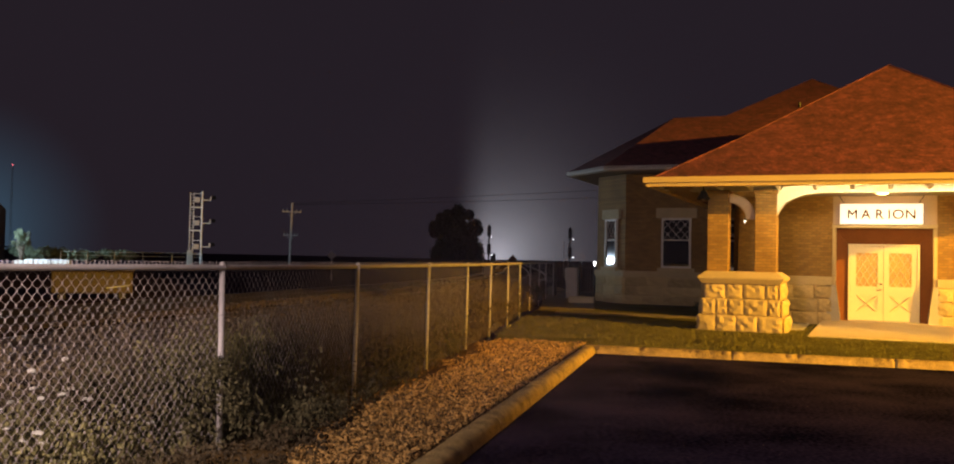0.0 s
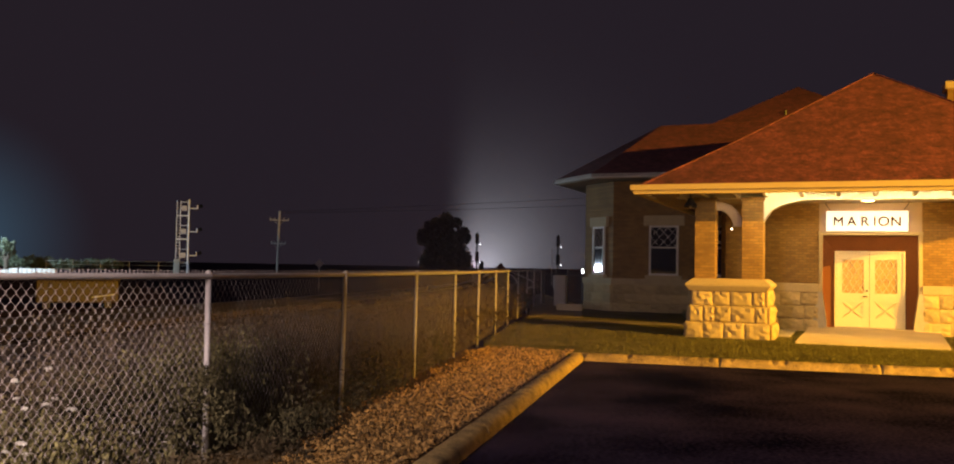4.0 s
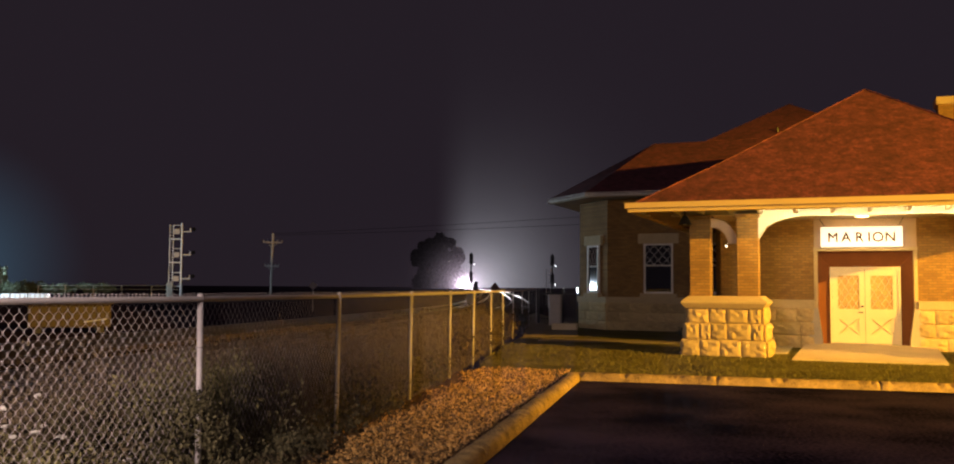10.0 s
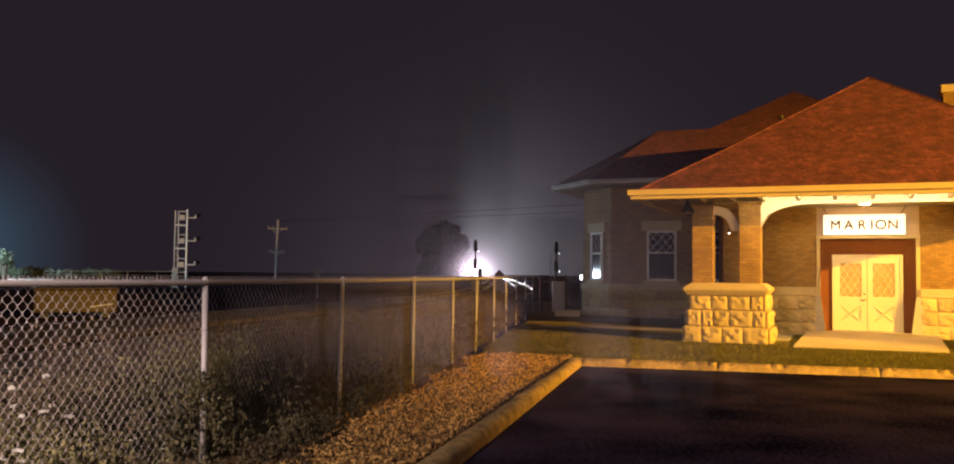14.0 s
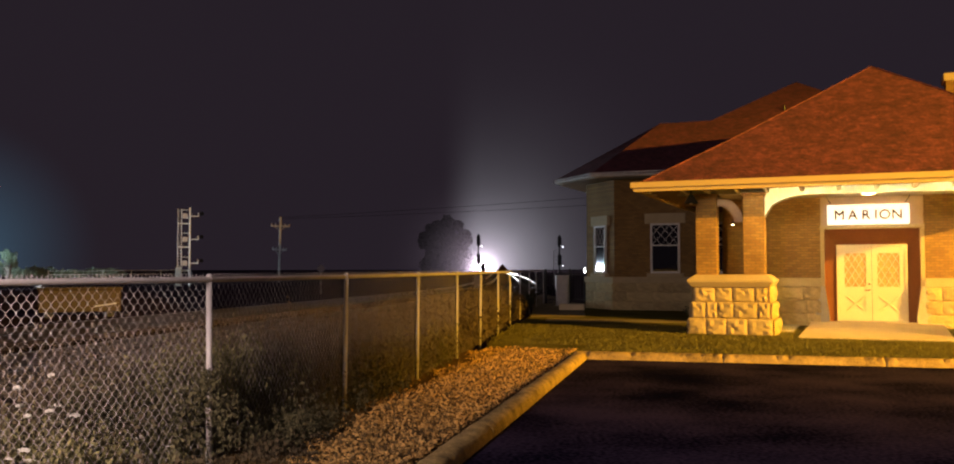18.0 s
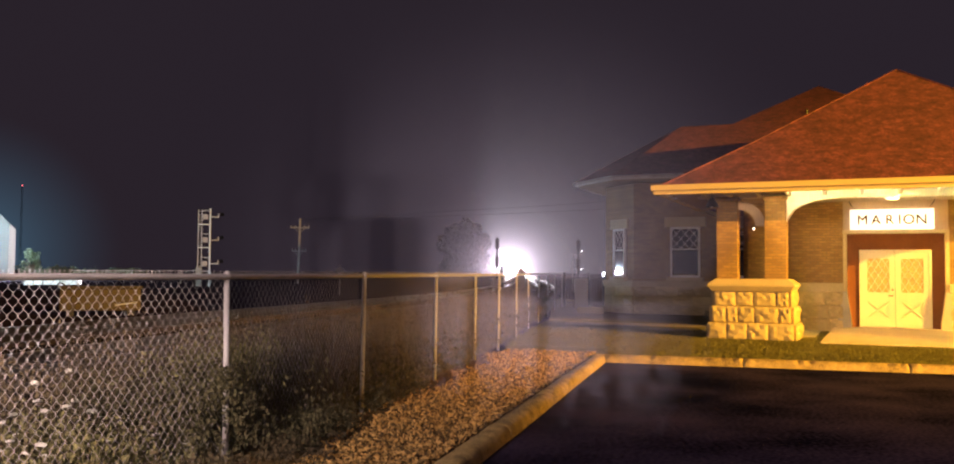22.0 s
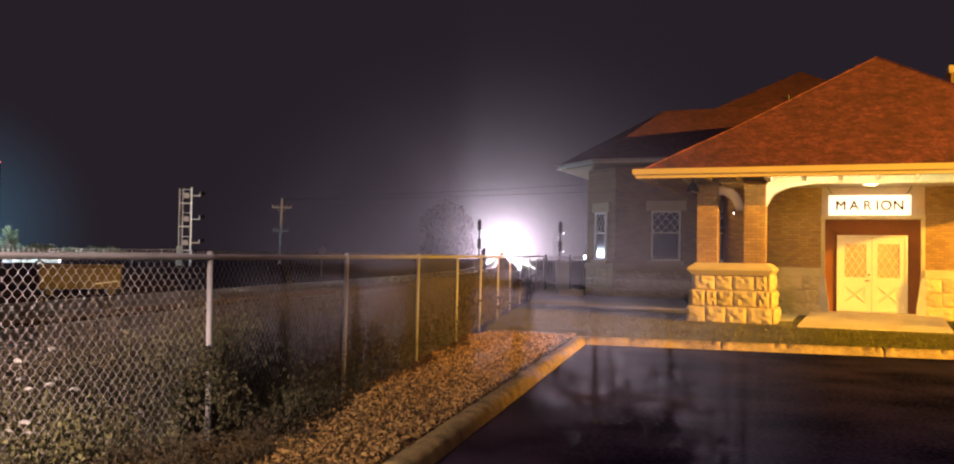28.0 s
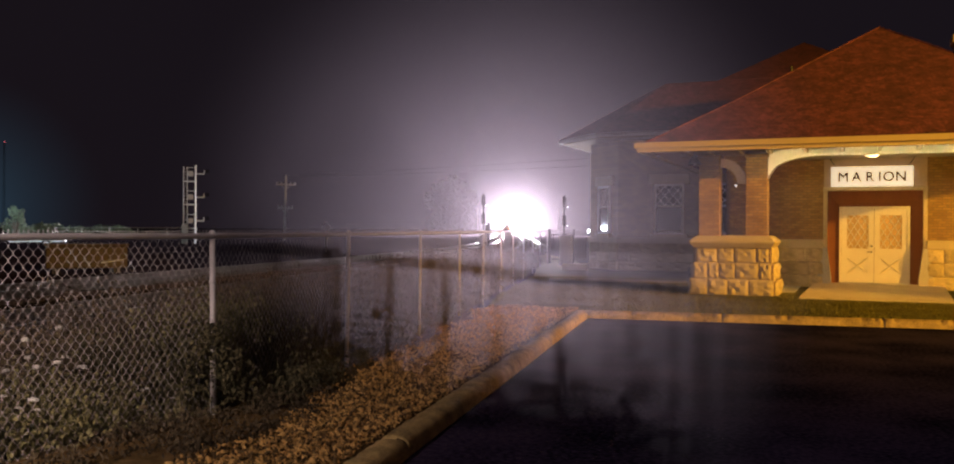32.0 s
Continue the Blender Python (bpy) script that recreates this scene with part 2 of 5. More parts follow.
# violet in both tones stands in for the night sky's sheen
ASPHALT = material("asphalt", (0.009, 0.0085, 0.024), 0.85, vary=0.5, scale=0.55, fine=22, bump=0.7, spec=0, second=(0.050, 0.037, 0.070), tight=0.09)
GUTTER = material("cream_gutter_paint", (0.56, 0.42, 0.15), 0.6, vary=0.06, scale=1.5, fine=20)
TRIM = material("white_trim_paint", (0.76, 0.73, 0.66), 0.55, vary=0.06, scale=2, fine=25)
DOORPAINT = material("cream_door_paint", (0.64, 0.57, 0.40), 0.45, vary=0.05, scale=2, fine=30)
DOORGLASS = material("frosted_door_glass", (0.42, 0.27, 0.075), 0.35, vary=0.3, scale=4, fine=30)
BROWN = material("brown_painted_wood", (0.15, 0.052, 0.016), 0.75, vary=0.18, scale=2, fine=30, spec=0.2)
PANEL = material("tan_painted_board", (0.46, 0.34, 0.24), 0.6, vary=0.1, scale=2, fine=30)
SOFFIT = material("soffit_boards", (0.42, 0.33, 0.22), 0.7, vary=0.2, scale=3, fine=40)
DARKMETAL = material("black_metal", (0.018, 0.018, 0.02), 0.45, 0.3, vary=0.3, scale=8)
# blacker than DARKMETAL, so the backboards blend with the night sky
NEARBLACK = material("matt_near_black", (0.006, 0.006, 0.006), 0.9, vary=0.2, spec=0.1)
GALV = material("galvanised_steel", (0.46, 0.43, 0.42), 0.6, 0.15, vary=0.2, scale=5, fine=80)
# lighter copy of GALV; on the mast it stands in for lamp light
LIGHTSTEEL = material("lightened_steel", (0.78, 0.78, 0.78), 0.6, vary=0.1, scale=2, fine=30)
WIRE = material("galvanised_wire", (0.30, 0.26, 0.255), 0.6, 0.1, vary=0.2, scale=5, fine=80)
GRAVEL = material("river_gravel", (0.42, 0.25, 0.075), 0.85, vary=0.7, scale=20, fine=90, bump=0.3, island=0.38)
GRIT = material("sandy_grit", (0.13, 0.083, 0.035), 0.95, vary=0.6, scale=8, fine=90, bump=0.5, spec=0)
FIELD = material("dry_field", (0.050, 0.038, 0.050), 0.95, vary=0.5, scale=0.25, fine=9, bump=0.3, spec=0)
TURF = material("short_turf", (0.125, 0.112, 0.032), 0.95, vary=0.45, scale=0.8, fine=40, bump=0.5, spec=0)
GRASS = material("grass_blades", (0.15, 0.135, 0.036), 0.8, spec=0.15, vary=0.3, scale=1.0, fine=20, island=0.25)
WEED = material("weed_leaves", (0.15, 0.132, 0.05), 0.75, vary=0.35, scale=1.0, fine=20, island=0.25)
# dry brown, and also darker than WEED in place of weaker light
DARKDRYLEAF = material("dry_darkened_leaves", (0.080, 0.060, 0.034), 0.8, spec=0.15, vary=0.4, scale=0.8, fine=15, island=0.3)
STALK = material("dry_stalks", (0.075, 0.056, 0.042), 0.8, spec=0.15, vary=0.3, scale=1.0, fine=20, island=0.2)
PETAL = material("white_umbel", (0.55, 0.53, 0.46), 0.7, vary=0.08, scale=10)
FOLIAGE = material("tree_leaves", (0.040, 0.050, 0.026), 0.8, vary=0.4, scale=0.3, fine=3, island=0.25)
BUSHLEAF = material("bush_leaves", (0.085, 0.075, 0.038), 0.8, vary=0.45, scale=0.8, fine=12, island=0.3, spec=0.15)
PALELEAF = material("shrub_leaves", (0.11, 0.14, 0.09), 0.8, vary=0.3, scale=0.6, fine=3, island=0.25)
BARK = material("bark", (0.10, 0.08, 0.06), 0.9, vary=0.3, scale=3, fine=20, bump=0.5)
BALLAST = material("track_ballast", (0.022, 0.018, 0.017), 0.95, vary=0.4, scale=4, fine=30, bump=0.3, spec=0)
TIE = material("creosoted_tie", (0.035, 0.026, 0.022), 0.9, vary=0.3, scale=3, fine=30, bump=0.4)
RAILSTEEL = material("polished_rail", (0.24, 0.22, 0.21), 0.34, 1.0, vary=0.15, scale=4)
YELLOW = material("yellow_machine_paint", (0.045, 0.030, 0.009), 0.6, vary=0.35, scale=1.5, fine=20)
WHITEPAINT = material("white_vehicle_paint", (0.58, 0.62, 0.62), 0.3, vary=0.04, scale=1.5)
RUBBER = material("rubber", (0.02, 0.02, 0.02), 0.8, vary=0.2, scale=10)
SILO = material("pale_siding", (0.13, 0.125, 0.12), 0.7, vary=0.12, scale=0.4, fine=8)
WOODPOLE = material("weathered_pole", (0.55, 0.51, 0.47), 0.85, vary=0.25, scale=2, fine=30)
LETTER = material("brown_sign_letter", (0.13, 0.085, 0.05), 0.6, vary=0.1)
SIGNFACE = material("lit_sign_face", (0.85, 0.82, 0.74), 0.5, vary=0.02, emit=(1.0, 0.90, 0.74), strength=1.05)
LAMPGLOW = material("lamp_glow", (0.9, 0.85, 0.7), 0.5, vary=0.02, emit=(1.0, 0.72, 0.34), strength=6.0)
YARDGLOW = material("yard_lamp_glow", (0.9, 0.9, 0.9), 0.5, vary=0.02, emit=(0.62, 0.88, 1.0), strength=400.0)
SPOTGLOW = material("small_white_lamp", (0.9, 0.9, 0.9), 0.5, vary=0.02, emit=(1.0, 0.9, 0.78), strength=8.0)
BOLLARD = material("bollard_glow", (0.9, 0.9, 0.9), 0.5, vary=0.02, emit=(0.95, 0.97, 1.0), strength=30.0)
HEADLIGHT = material("headlight_lens", (0.9, 0.9, 0.9), 0.3, vary=0.02, emit=(1.0, 0.93, 0.96), strength=3000000.0)
REDGLOW = material("red_warning_lamp", (0.5, 0.1, 0.1), 0.3, vary=0.02, emit=(1.0, 0.16, 0.2), strength=1.5)
SIGNALGLOW = material("signal_lamp", (0.9, 0.9, 0.9), 0.3, vary=0.02, emit=(0.95, 0.95, 1.0), strength=4.0)
PANE = glass("dark_window_glass")
LOCO = material("locomotive_paint", (0.05, 0.045, 0.04), 0.5, vary=0.2, scale=1)
# near-clear sheets that imitate the headlights' haze and glare
TRAINHALO = halo_material("mist", 70.0, 0.0037)
BROADHALO = halo_material("halo_veil", 100.0, 0.0036)
NEARGLARE = halo_material("near_glare", 2.2, 0.24)


# ---- mesh helpers ----
def box(bm, x0, x1, y0, y1, z0, z1, bevel=0.0):
    made = bmesh.ops.create_cube(bm, size=1.0)["verts"]
    for v in made:
        v.co = Vector(((x0 + x1) / 2 + v.co.x * (x1 - x0), (y0 + y1) / 2 + v.co.y * (y1 - y0), (z0 + z1) / 2 + v.co.z * (z1 - z0)))
    if bevel:
        edges = list({e for v in made for e in v.link_edges})
        bmesh.ops.bevel(bm, geom=edges, offset=bevel, segments=1, affect="EDGES")
    return bm


def boxed(*sizes, bevel=0.0):
    return box(bmesh.new(), *sizes, bevel=bevel)


def rod(bm, a, b, r0, r1=None, sides=8):
    """A round bar from a to b."""
    a, b = Vector(a), Vector(b)
    turn = (b - a).to_track_quat("Z", "Y").to_matrix().to_4x4()
    m = Matrix.Translation((a + b) / 2) @ turn
    bmesh.ops.create_cone(bm, cap_ends=True, segments=sides, radius1=r0, radius2=r0 if r1 is None else r1, depth=(b - a).length, matrix=m)
    return bm


def rods(*some, sides=8):
    bm = bmesh.new()
    for a, b, r in some:
        rod(bm, a, b, r, sides=sides)
    return bm


def prism(points, z0, z1, bm=None):
    """An upright prism on a plan outline."""
    bm = bm or bmesh.new()
    low, high = [bm.verts.new((*p, z0)) for p in points], [bm.verts.new((*p, z1)) for p in points]
    bm.faces.new(low[::-1])
    bm.faces.new(high)
    for i in range(len(points)):
        j = (i + 1) % len(points)
        bm.faces.new((low[i], low[j], high[j], high[i]))
    bmesh.ops.recalc_face_normals(bm, faces=bm.faces)
    return bm


def slab(quads, thick, bm=None):
    """Sheets of the given thickness, hanging down from their corner points."""
    bm = bm or bmesh.new()
    for q in quads:
        top, low = [bm.verts.new(p) for p in q], [bm.verts.new((p[0], p[1], p[2] - thick)) for p in q]
        bm.faces.new(top)
        bm.faces.new(low[::-1])
        for i in range(len(q)):
            j = (i + 1) % len(q)
            bm.faces.new((top[i], low[i], low[j], top[j]))
    bmesh.ops.recalc_face_normals(bm, faces=bm.faces)
    return bm


def mesh_of(name, bm, mat, smooth=False):
    me = bpy.data.meshes.new(name)
    bm.to_mesh(me)
    bm.free()
    me.materials.append(mat)
    if smooth:
        for p in me.polygons:
            p.use_smooth = True
    return me


def part(name, bm, mat, parent, label="", smooth=False):
    ob = new(name, mesh_of(name, bm, mat, smooth) if isinstance(bm, bmesh.types.BMesh) else bm)
    ob.parent = parent
    return tagged(ob, label)


def thing(name, label, category, m=None, group="", kind=""):
    ob = new(name)
    ob.matrix_basis = m or Matrix()
    return tagged(ob, label, category, group, kind)


def solid(name, bm, mat, label, category, m=None, group="", kind="", smooth=False):
    ob = new(name, mesh_of(name, bm, mat, smooth))
    ob.matrix_basis = m or Matrix()
    return tagged(ob, label, category, group, kind)


def raw(name, verts, faces, mat):
    me = bpy.data.meshes.new(name)
    me.from_pydata(verts, [], faces)
    me.materials.append(mat)
    return me


def along(points, y):
    """x of a line of plan points at y."""
    for (x0, y0), (x1, y1) in zip(points, points[1:]):
        if min(y0, y1) <= y <= max(y0, y1):
            return x0 + (x1 - x0) * (y - y0) / (y1 - y0)
    return points[0][0] if y < points[0][1] else points[-1][0]


# ---- ground ----
FENCE = [(-5.9, 0.5), (-3.62, 4.9), (-2.235, 7.58), (-1.53, 10.3), (-0.93, 13.3), (-0.44, 16.35), (-0.03, 19.5), (0.41, 22.9), (0.84, 26.9), (1.28, 30.5), (1.78, 34.2), (2.25, 37.8), (2.78, 41.2)]
CORNER = Vector((1.90, 16.46))
SIDE, FRONT = Vector((0.2272, 0.9738)), Vector((0.966, -0.257))
TRACK = [(-30, 1300), (-21, 1105), (-11.5, 900), (-4.5, 770), (0.3, 626), (3.4, 550), (6.0, 476), (7.8, 420), (8.8, 340), (8.5, 285), (7.6, 230), (5.4, 122), (3.7, 75), (1.8, 55), (-1.3, 37), (-6.0, 14), (-15.5, -40)]

far = 2500.0
solid("ground", slab([[(-far, -far, -0.06), (far, -far, -0.06), (far, far, -0.06), (-far, far, -0.06)]], 0.5), FIELD, "dark rough field ground with dry grass", "ground", kind="structure")


def plan(a, b):
    p = CORNER + SIDE * a + FRONT * b
    return (p.x, p.y)


solid("asphalt", prism([plan(0.1, -0.1), plan(-40, -0.1), plan(-40, 45), plan(0.1, 45)], -0.5, 0.0), ASPHALT, "worn dark asphalt of a parking lot", "road", kind="structure")
solid("lawn", prism([plan(0.26, -0.25), plan(0.26, 45), plan(60, 45), plan(60, 1.2), (2.6, 37.0), (1.1, 27.0), (0.15, 19.4), (0.1, 18.6)], -0.5, 0.05), TURF, "short mown grass verge before the station", "lawn", kind="structure")
solid("gravel_base", prism([plan(0.2, -0.27), plan(-20, -0.27), (-5.3, -1.5), (-2.25, 9.0), (-0.75, 16.6), (0.12, 18.6), (1.5, 18.6)], -0.5, 0.03), GRIT, "sandy bed along the kerb", "ground", kind="structure")


def kerbs():
    """Kerb stones laid end to end, top edges rounded and chipped."""
    rnd = random.Random(3)
    kerb = thing("kerb", "weathered concrete kerb round the parking lot", "kerb", kind="structure")
    base = []
    profile = [(-0.5, 0), (-0.5, 0.58), (-0.46, 0.78), (-0.34, 0.93), (-0.1, 1.0), (0.16, 1.0), (0.36, 0.93), (0.46, 0.78), (0.5, 0.58), (0.5, 0)]
    for k in range(5):
        bm = bmesh.new()
        cols = []
        for i in range(53):
            x = -0.5 + i / 52
            chip = rnd.uniform(0.05, 0.3) if rnd.random() < 0.3 else 0.0
            cols.append([bm.verts.new((x, y + rnd.uniform(-0.016, 0.016) * (z > 0), z - (chip if y < 0 else 0) * (z > 0.7) + rnd.uniform(-0.02, 0.016) * (z > 0))) for y, z in profile])
        for c, d in zip(cols, cols[1:]):
            for i in range(len(profile) - 1):
                bm.faces.new((c[i], c[i + 1], d[i + 1], d[i]))
        bm.faces.new(cols[0])
        bm.faces.new(cols[-1][::-1])
        bmesh.ops.recalc_face_normals(bm, faces=bm.faces)
        bm.transform(Matrix.Diagonal((2.588, 0.245, 0.20, 1)))
        base.append(mesh_of("kerb_stone", bm, KERB, True))

    def run(start, way, count, length, side):
        turn = math.atan2(way.y, way.x)
        for i in range(count):
            p = start + way * (length * (i + 0.5)) + side * 0.135
            ob = part("kerb_stone", rnd.choice(base), KERB, kerb)
            ob.matrix_basis = pose(p.x, p.y, -0.06, 0, 0, math.degrees(turn)) @ pose(0, rnd.uniform(-0.006, 0.006), rnd.uniform(-0.008, 0.004))

    run(CORNER - SIDE * 0.02, -SIDE, 10, 2.6, -FRONT)
    run(CORNER - FRONT * 0.26, FRONT, 10, 2.6, SIDE)


kerbs()


def stone_mesh(verts, faces, at, size, rnd):
    """A small rounded pebble as an uneven octahedron with a flattened top."""
    base = len(verts)
    turn = Euler((rnd.uniform(-1.0, 1.0), rnd.uniform(-1.0, 1.0), rnd.uniform(0, 6.3))).to_matrix()
    a, b, c = size * rnd.uniform(0.7, 1.3), size * rnd.uniform(0.5, 0.9), size * rnd.uniform(0.3, 0.6)
    for x, y, z in ((1, 0, 0), (0.45, 0.8, 0.2), (-0.5, 0.75, -0.1), (-1, 0, 0.1), (-0.4, -0.8, 0.15), (0.55, -0.75, -0.1), (0.3, 0.15, 0.95), (-0.3, -0.1, 0.9), (0, 0, -1)):
        verts.append(turn @ Vector((x * a * rnd.uniform(0.85, 1.15), y * b, z * c)) + at)
    for f in ((0, 1, 6), (1, 2, 6), (2, 7, 6), (2, 3, 7), (3, 4, 7), (4, 5, 7), (5, 6, 7), (5, 0, 6), (1, 0, 8), (2, 1, 8), (3, 2, 8), (4, 3, 8), (5, 4, 8), (0, 5, 8)):
        faces.append([base + i for i in f])


def gravel():
    rnd = random.Random(5)
    verts, faces = [], []
    n = 0
    while n < 26000:
        y = 4.5 + 14.2 * rnd.random() ** 1.15
        kerb = along([plan(-30, -0.30), plan(2.1, -0.30)], y)
        edge = along(FENCE, y) + 0.22 + 0.19 * max(0.0, 10.2 - y) + 0.12 * math.sin(y * 2.1) + 0.08 * math.sin(y * 5.7)
        x = edge + (kerb - 0.07 - edge) * rnd.random() ** 0.85
        if y > 18.2 + 0.25 * math.sin(3 * x):
            continue
        n += 1
        stone_mesh(verts, faces, Vector((x, y, 0.022 + rnd.random() ** 1.4 * 0.058)), 0.009 + 0.021 * rnd.random() ** 1.5, rnd)
    for i in range(260):
        y = rnd.uniform(5, 18)
        x = along(FENCE, y) + 0.25 * max(0.0, 10.2 - y) + rnd.uniform(0.05, 0.45)
        stone_mesh(verts, faces, Vector((x, y, 0.045)), rnd.uniform(0.012, 0.028), rnd)
    tagged(new("gravel", raw("gravel", verts, faces, GRAVEL)), "loose tan river gravel between kerb and fence", "gravel", kind="stuff")


gravel()


def blades(name, spots, mat, label, category, rnd, width=0.006):
    """Bent grass blades: three-point strips. spots: (x, y, z, height, lean)."""
    verts, faces = [], []
    for x, y, z, h, lean in spots:
        a = rnd.uniform(0, 6.283)
        dx, dy = math.cos(a), math.sin(a)
        w = width * rnd.uniform(0.7, 1.4)
        b = len(verts)
        verts += [(x - dy * w, y + dx * w, z), (x + dy * w, y - dx * w, z), (x + dx * lean * 0.35 - dy * w * 0.8, y + dy * lean * 0.35 + dx * w * 0.8, z + h * 0.6),
                  (x + dx * lean * 0.35 + dy * w * 0.8, y + dy * lean * 0.35 - dx * w * 0.8, z + h * 0.6), (x + dx * lean, y + dy * lean, z + h)]
        faces += [(b, b + 1, b + 3, b + 2), (b + 2, b + 3, b + 4)]
    return tagged(new(name, raw(name, verts, faces, mat)), label, category, kind="stuff")


def lawn_grass():
    rnd = random.Random(7)
    spots = []
    for _ in range(30000):
        a, b = 0.28 + 9.0 * rnd.random() ** 1.6, rnd.uniform(-3.4, 9.5)
        x, y = plan(a, b)
        if x < along(FENCE, y) + 0.1 or (a < 2.3 and b < -0.25):
            continue
        spots.append((x, y, 0.04, rnd.uniform(0.02, 0.055), rnd.uniform(0, 0.05)))
    for _ in range(5000):
        b = rnd.uniform(-0.2, 14)
        x, y = plan(0.27 + 0.1 * rnd.random(), b)
        spots.append((x, y, 0.04, rnd.uniform(0.03, 0.09), rnd.uniform(0, 0.08)))
    blades("lawn_grass", spots, GRASS, "short blades of mown grass", "grass", rnd, 0.008)


lawn_grass()


# ---- weeds behind the fence ----
def leaf_cloud(verts, faces, centre, radius, count, size, rnd):
    """Small leaves scattered through an uneven clump."""
    for _ in range(count):
        d = Vector((rnd.gauss(0, 1), rnd.gauss(0, 1), rnd.gauss(0, 1))).normalized() * rnd.random() ** 0.45
        p = Vector(centre) + Vector((d.x * radius[0], d.y * radius[1], d.z * radius[2]))
        if p.z < 0.0:
            p.z = 0.01 + 0.2 * rnd.random()
        turn = Euler((rnd.uniform(0, 6.3), rnd.uniform(0, 6.3), rnd.uniform(0, 6.3))).to_matrix()
        s = size * rnd.uniform(0.6, 1.4)
        b = len(verts)
        for q in ((-s, 0, 0), (0, -0.45 * s, 0.1 * s), (s, 0, 0), (0, 0.45 * s, 0.1 * s)):
            verts.append(p + turn @ Vector(q))
        faces.append((b, b + 1, b + 2, b + 3))


def weeds():
    rnd = random.Random(11)
    near, dry, dark, low = ([], []), ([], []), ([], []), ([], [])
    for _ in range(230):
        y = rnd.uniform(3.8, 7.8)
        x = along(FENCE, y) - 0.12 - 2.4 * rnd.random() ** 1.4
        hh = rnd.uniform(0.2, 0.55)
        leaf_cloud(*near, (x, y, hh * 0.5), (0.26, 0.26, hh * 0.55), 190, 0.021, rnd)
    for _ in range(16):
        y = rnd.uniform(7.5, 9.2)
        leaf_cloud(*near, (along(FENCE, y) - rnd.uniform(0.12, 0.6), y, rnd.uniform(0.35, 0.8)), (0.2, 0.26, rnd.uniform(0.25, 0.42)), 210, 0.022, rnd)
    tagged(new("weeds", raw("weeds", *near, WEED)), "leafy green weeds grown up behind the fence", "weeds", kind="stuff")
    for _ in range(130):
        y = rnd.uniform(6.6, 17.0)
        x = along(FENCE, y) - 0.15 - 2.4 * rnd.random() ** 1.2
        hh = rnd.uniform(0.45, 0.95) * (1.25 if y > 9 else 1.0)
        leaf_cloud(*dry, (x, y, hh * 0.5), (0.4, 0.5, hh * 0.55), 260, 0.026, rnd)
    for x, y, h in ((-3.25, 6.9, 1.1), (-3.05, 6.75, 0.95), (-3.5, 6.9, 0.85), (-2.9, 7.4, 0.9), (-3.3, 7.3, 1.2)):
        leaf_cloud(*dry, (x, y, h * 0.5), (0.13, 0.13, h * 0.52), 230, 0.017, rnd)
    for _ in range(70):
        y = rnd.uniform(4.6, 9.0)
        x = along(FENCE, y) + 0.08 + rnd.random() * (0.1 + 0.24 * max(0.0, 10.2 - y))
        h = rnd.uniform(0.08, 0.24)
        leaf_cloud(*dry, (x, y, h * 0.5), (0.16, 0.2, h * 0.55), 110, 0.018, rnd)
    for _ in range(90):
        y = rnd.uniform(17.0, 37.0)
        x = along(FENCE, y) - 0.1 - 1.2 * rnd.random()
        hh = rnd.uniform(0.7, 1.25)
        leaf_cloud(*dry, (x, y, hh * 0.5), (0.4, 0.7, hh * 0.55), 190, 0.04, rnd)
    tagged(new("brown_weeds", raw("brown_weeds", *dry, DARKDRYLEAF)), "half dry brown weeds along the fence, darkened in colour", "weeds", kind="stuff")
    for _ in range(190):
        y = rnd.uniform(7.0, 16.5)
        x = along(FENCE, y) - 0.08 - 1.1 * rnd.random()
        hh = rnd.uniform(0.35, 0.78) * (1.2 if y < 10 else 1.0)
        leaf_cloud(*dark, (x, y, hh * 0.5), (0.32, 0.42, hh * 0.6), 330, 0.024, rnd)
    for _ in range(30):
        y = 8.0 + 4.2 * rnd.random() ** 1.5
        x = along(FENCE, y) + rnd.uniform(-0.05, 0.16 + 0.17 * max(0.0, 10.2 - y))
        hh = rnd.uniform(0.16, 0.42) * (0.6 if y < 8.0 else 0.9)
        leaf_cloud(*dark, (x, y, hh * 0.5), (0.2, 0.3, hh * 0.6), 190, 0.02, rnd)
    for x, y, z, r in ((-2.30, 7.42, 0.62, 0.15), (-2.12, 7.50, 0.50, 0.16), (-2.42, 7.36, 0.42, 0.18), (-2.02, 7.62, 0.30, 0.2), (-2.2, 7.46, 0.72, 0.1)):
        leaf_cloud(*dark, (x, y, z), (r, r, r * 1.2), 260, 0.018, rnd)
    tagged(new("bushes", raw("bushes", *dark, BUSHLEAF)), "dense dark bushes pressing against the fence", "bushes", kind="stuff")
    spots = []
    for _ in range(5200):
        y = 2.5 + 6.5 * rnd.random()
        x = along(FENCE, y) - 0.12 - 3.2 * rnd.random() ** 1.5
        spots.append((x, y, -0.06, rnd.uniform(0.15, 0.5), rnd.uniform(0.02, 0.22)))
    blades("tall_grass", spots, WEED, "tall uncut grass behind the fence", "grass", rnd, 0.006)
    spots = []
    for _ in range(5200):
        y = 9 + 34 * rnd.random()
        x = along(FENCE, y) - 0.3 - 7 * rnd.random()
        spots.append((x, y, -0.06, rnd.uniform(0.25, 0.75), rnd.uniform(0.02, 0.25)))
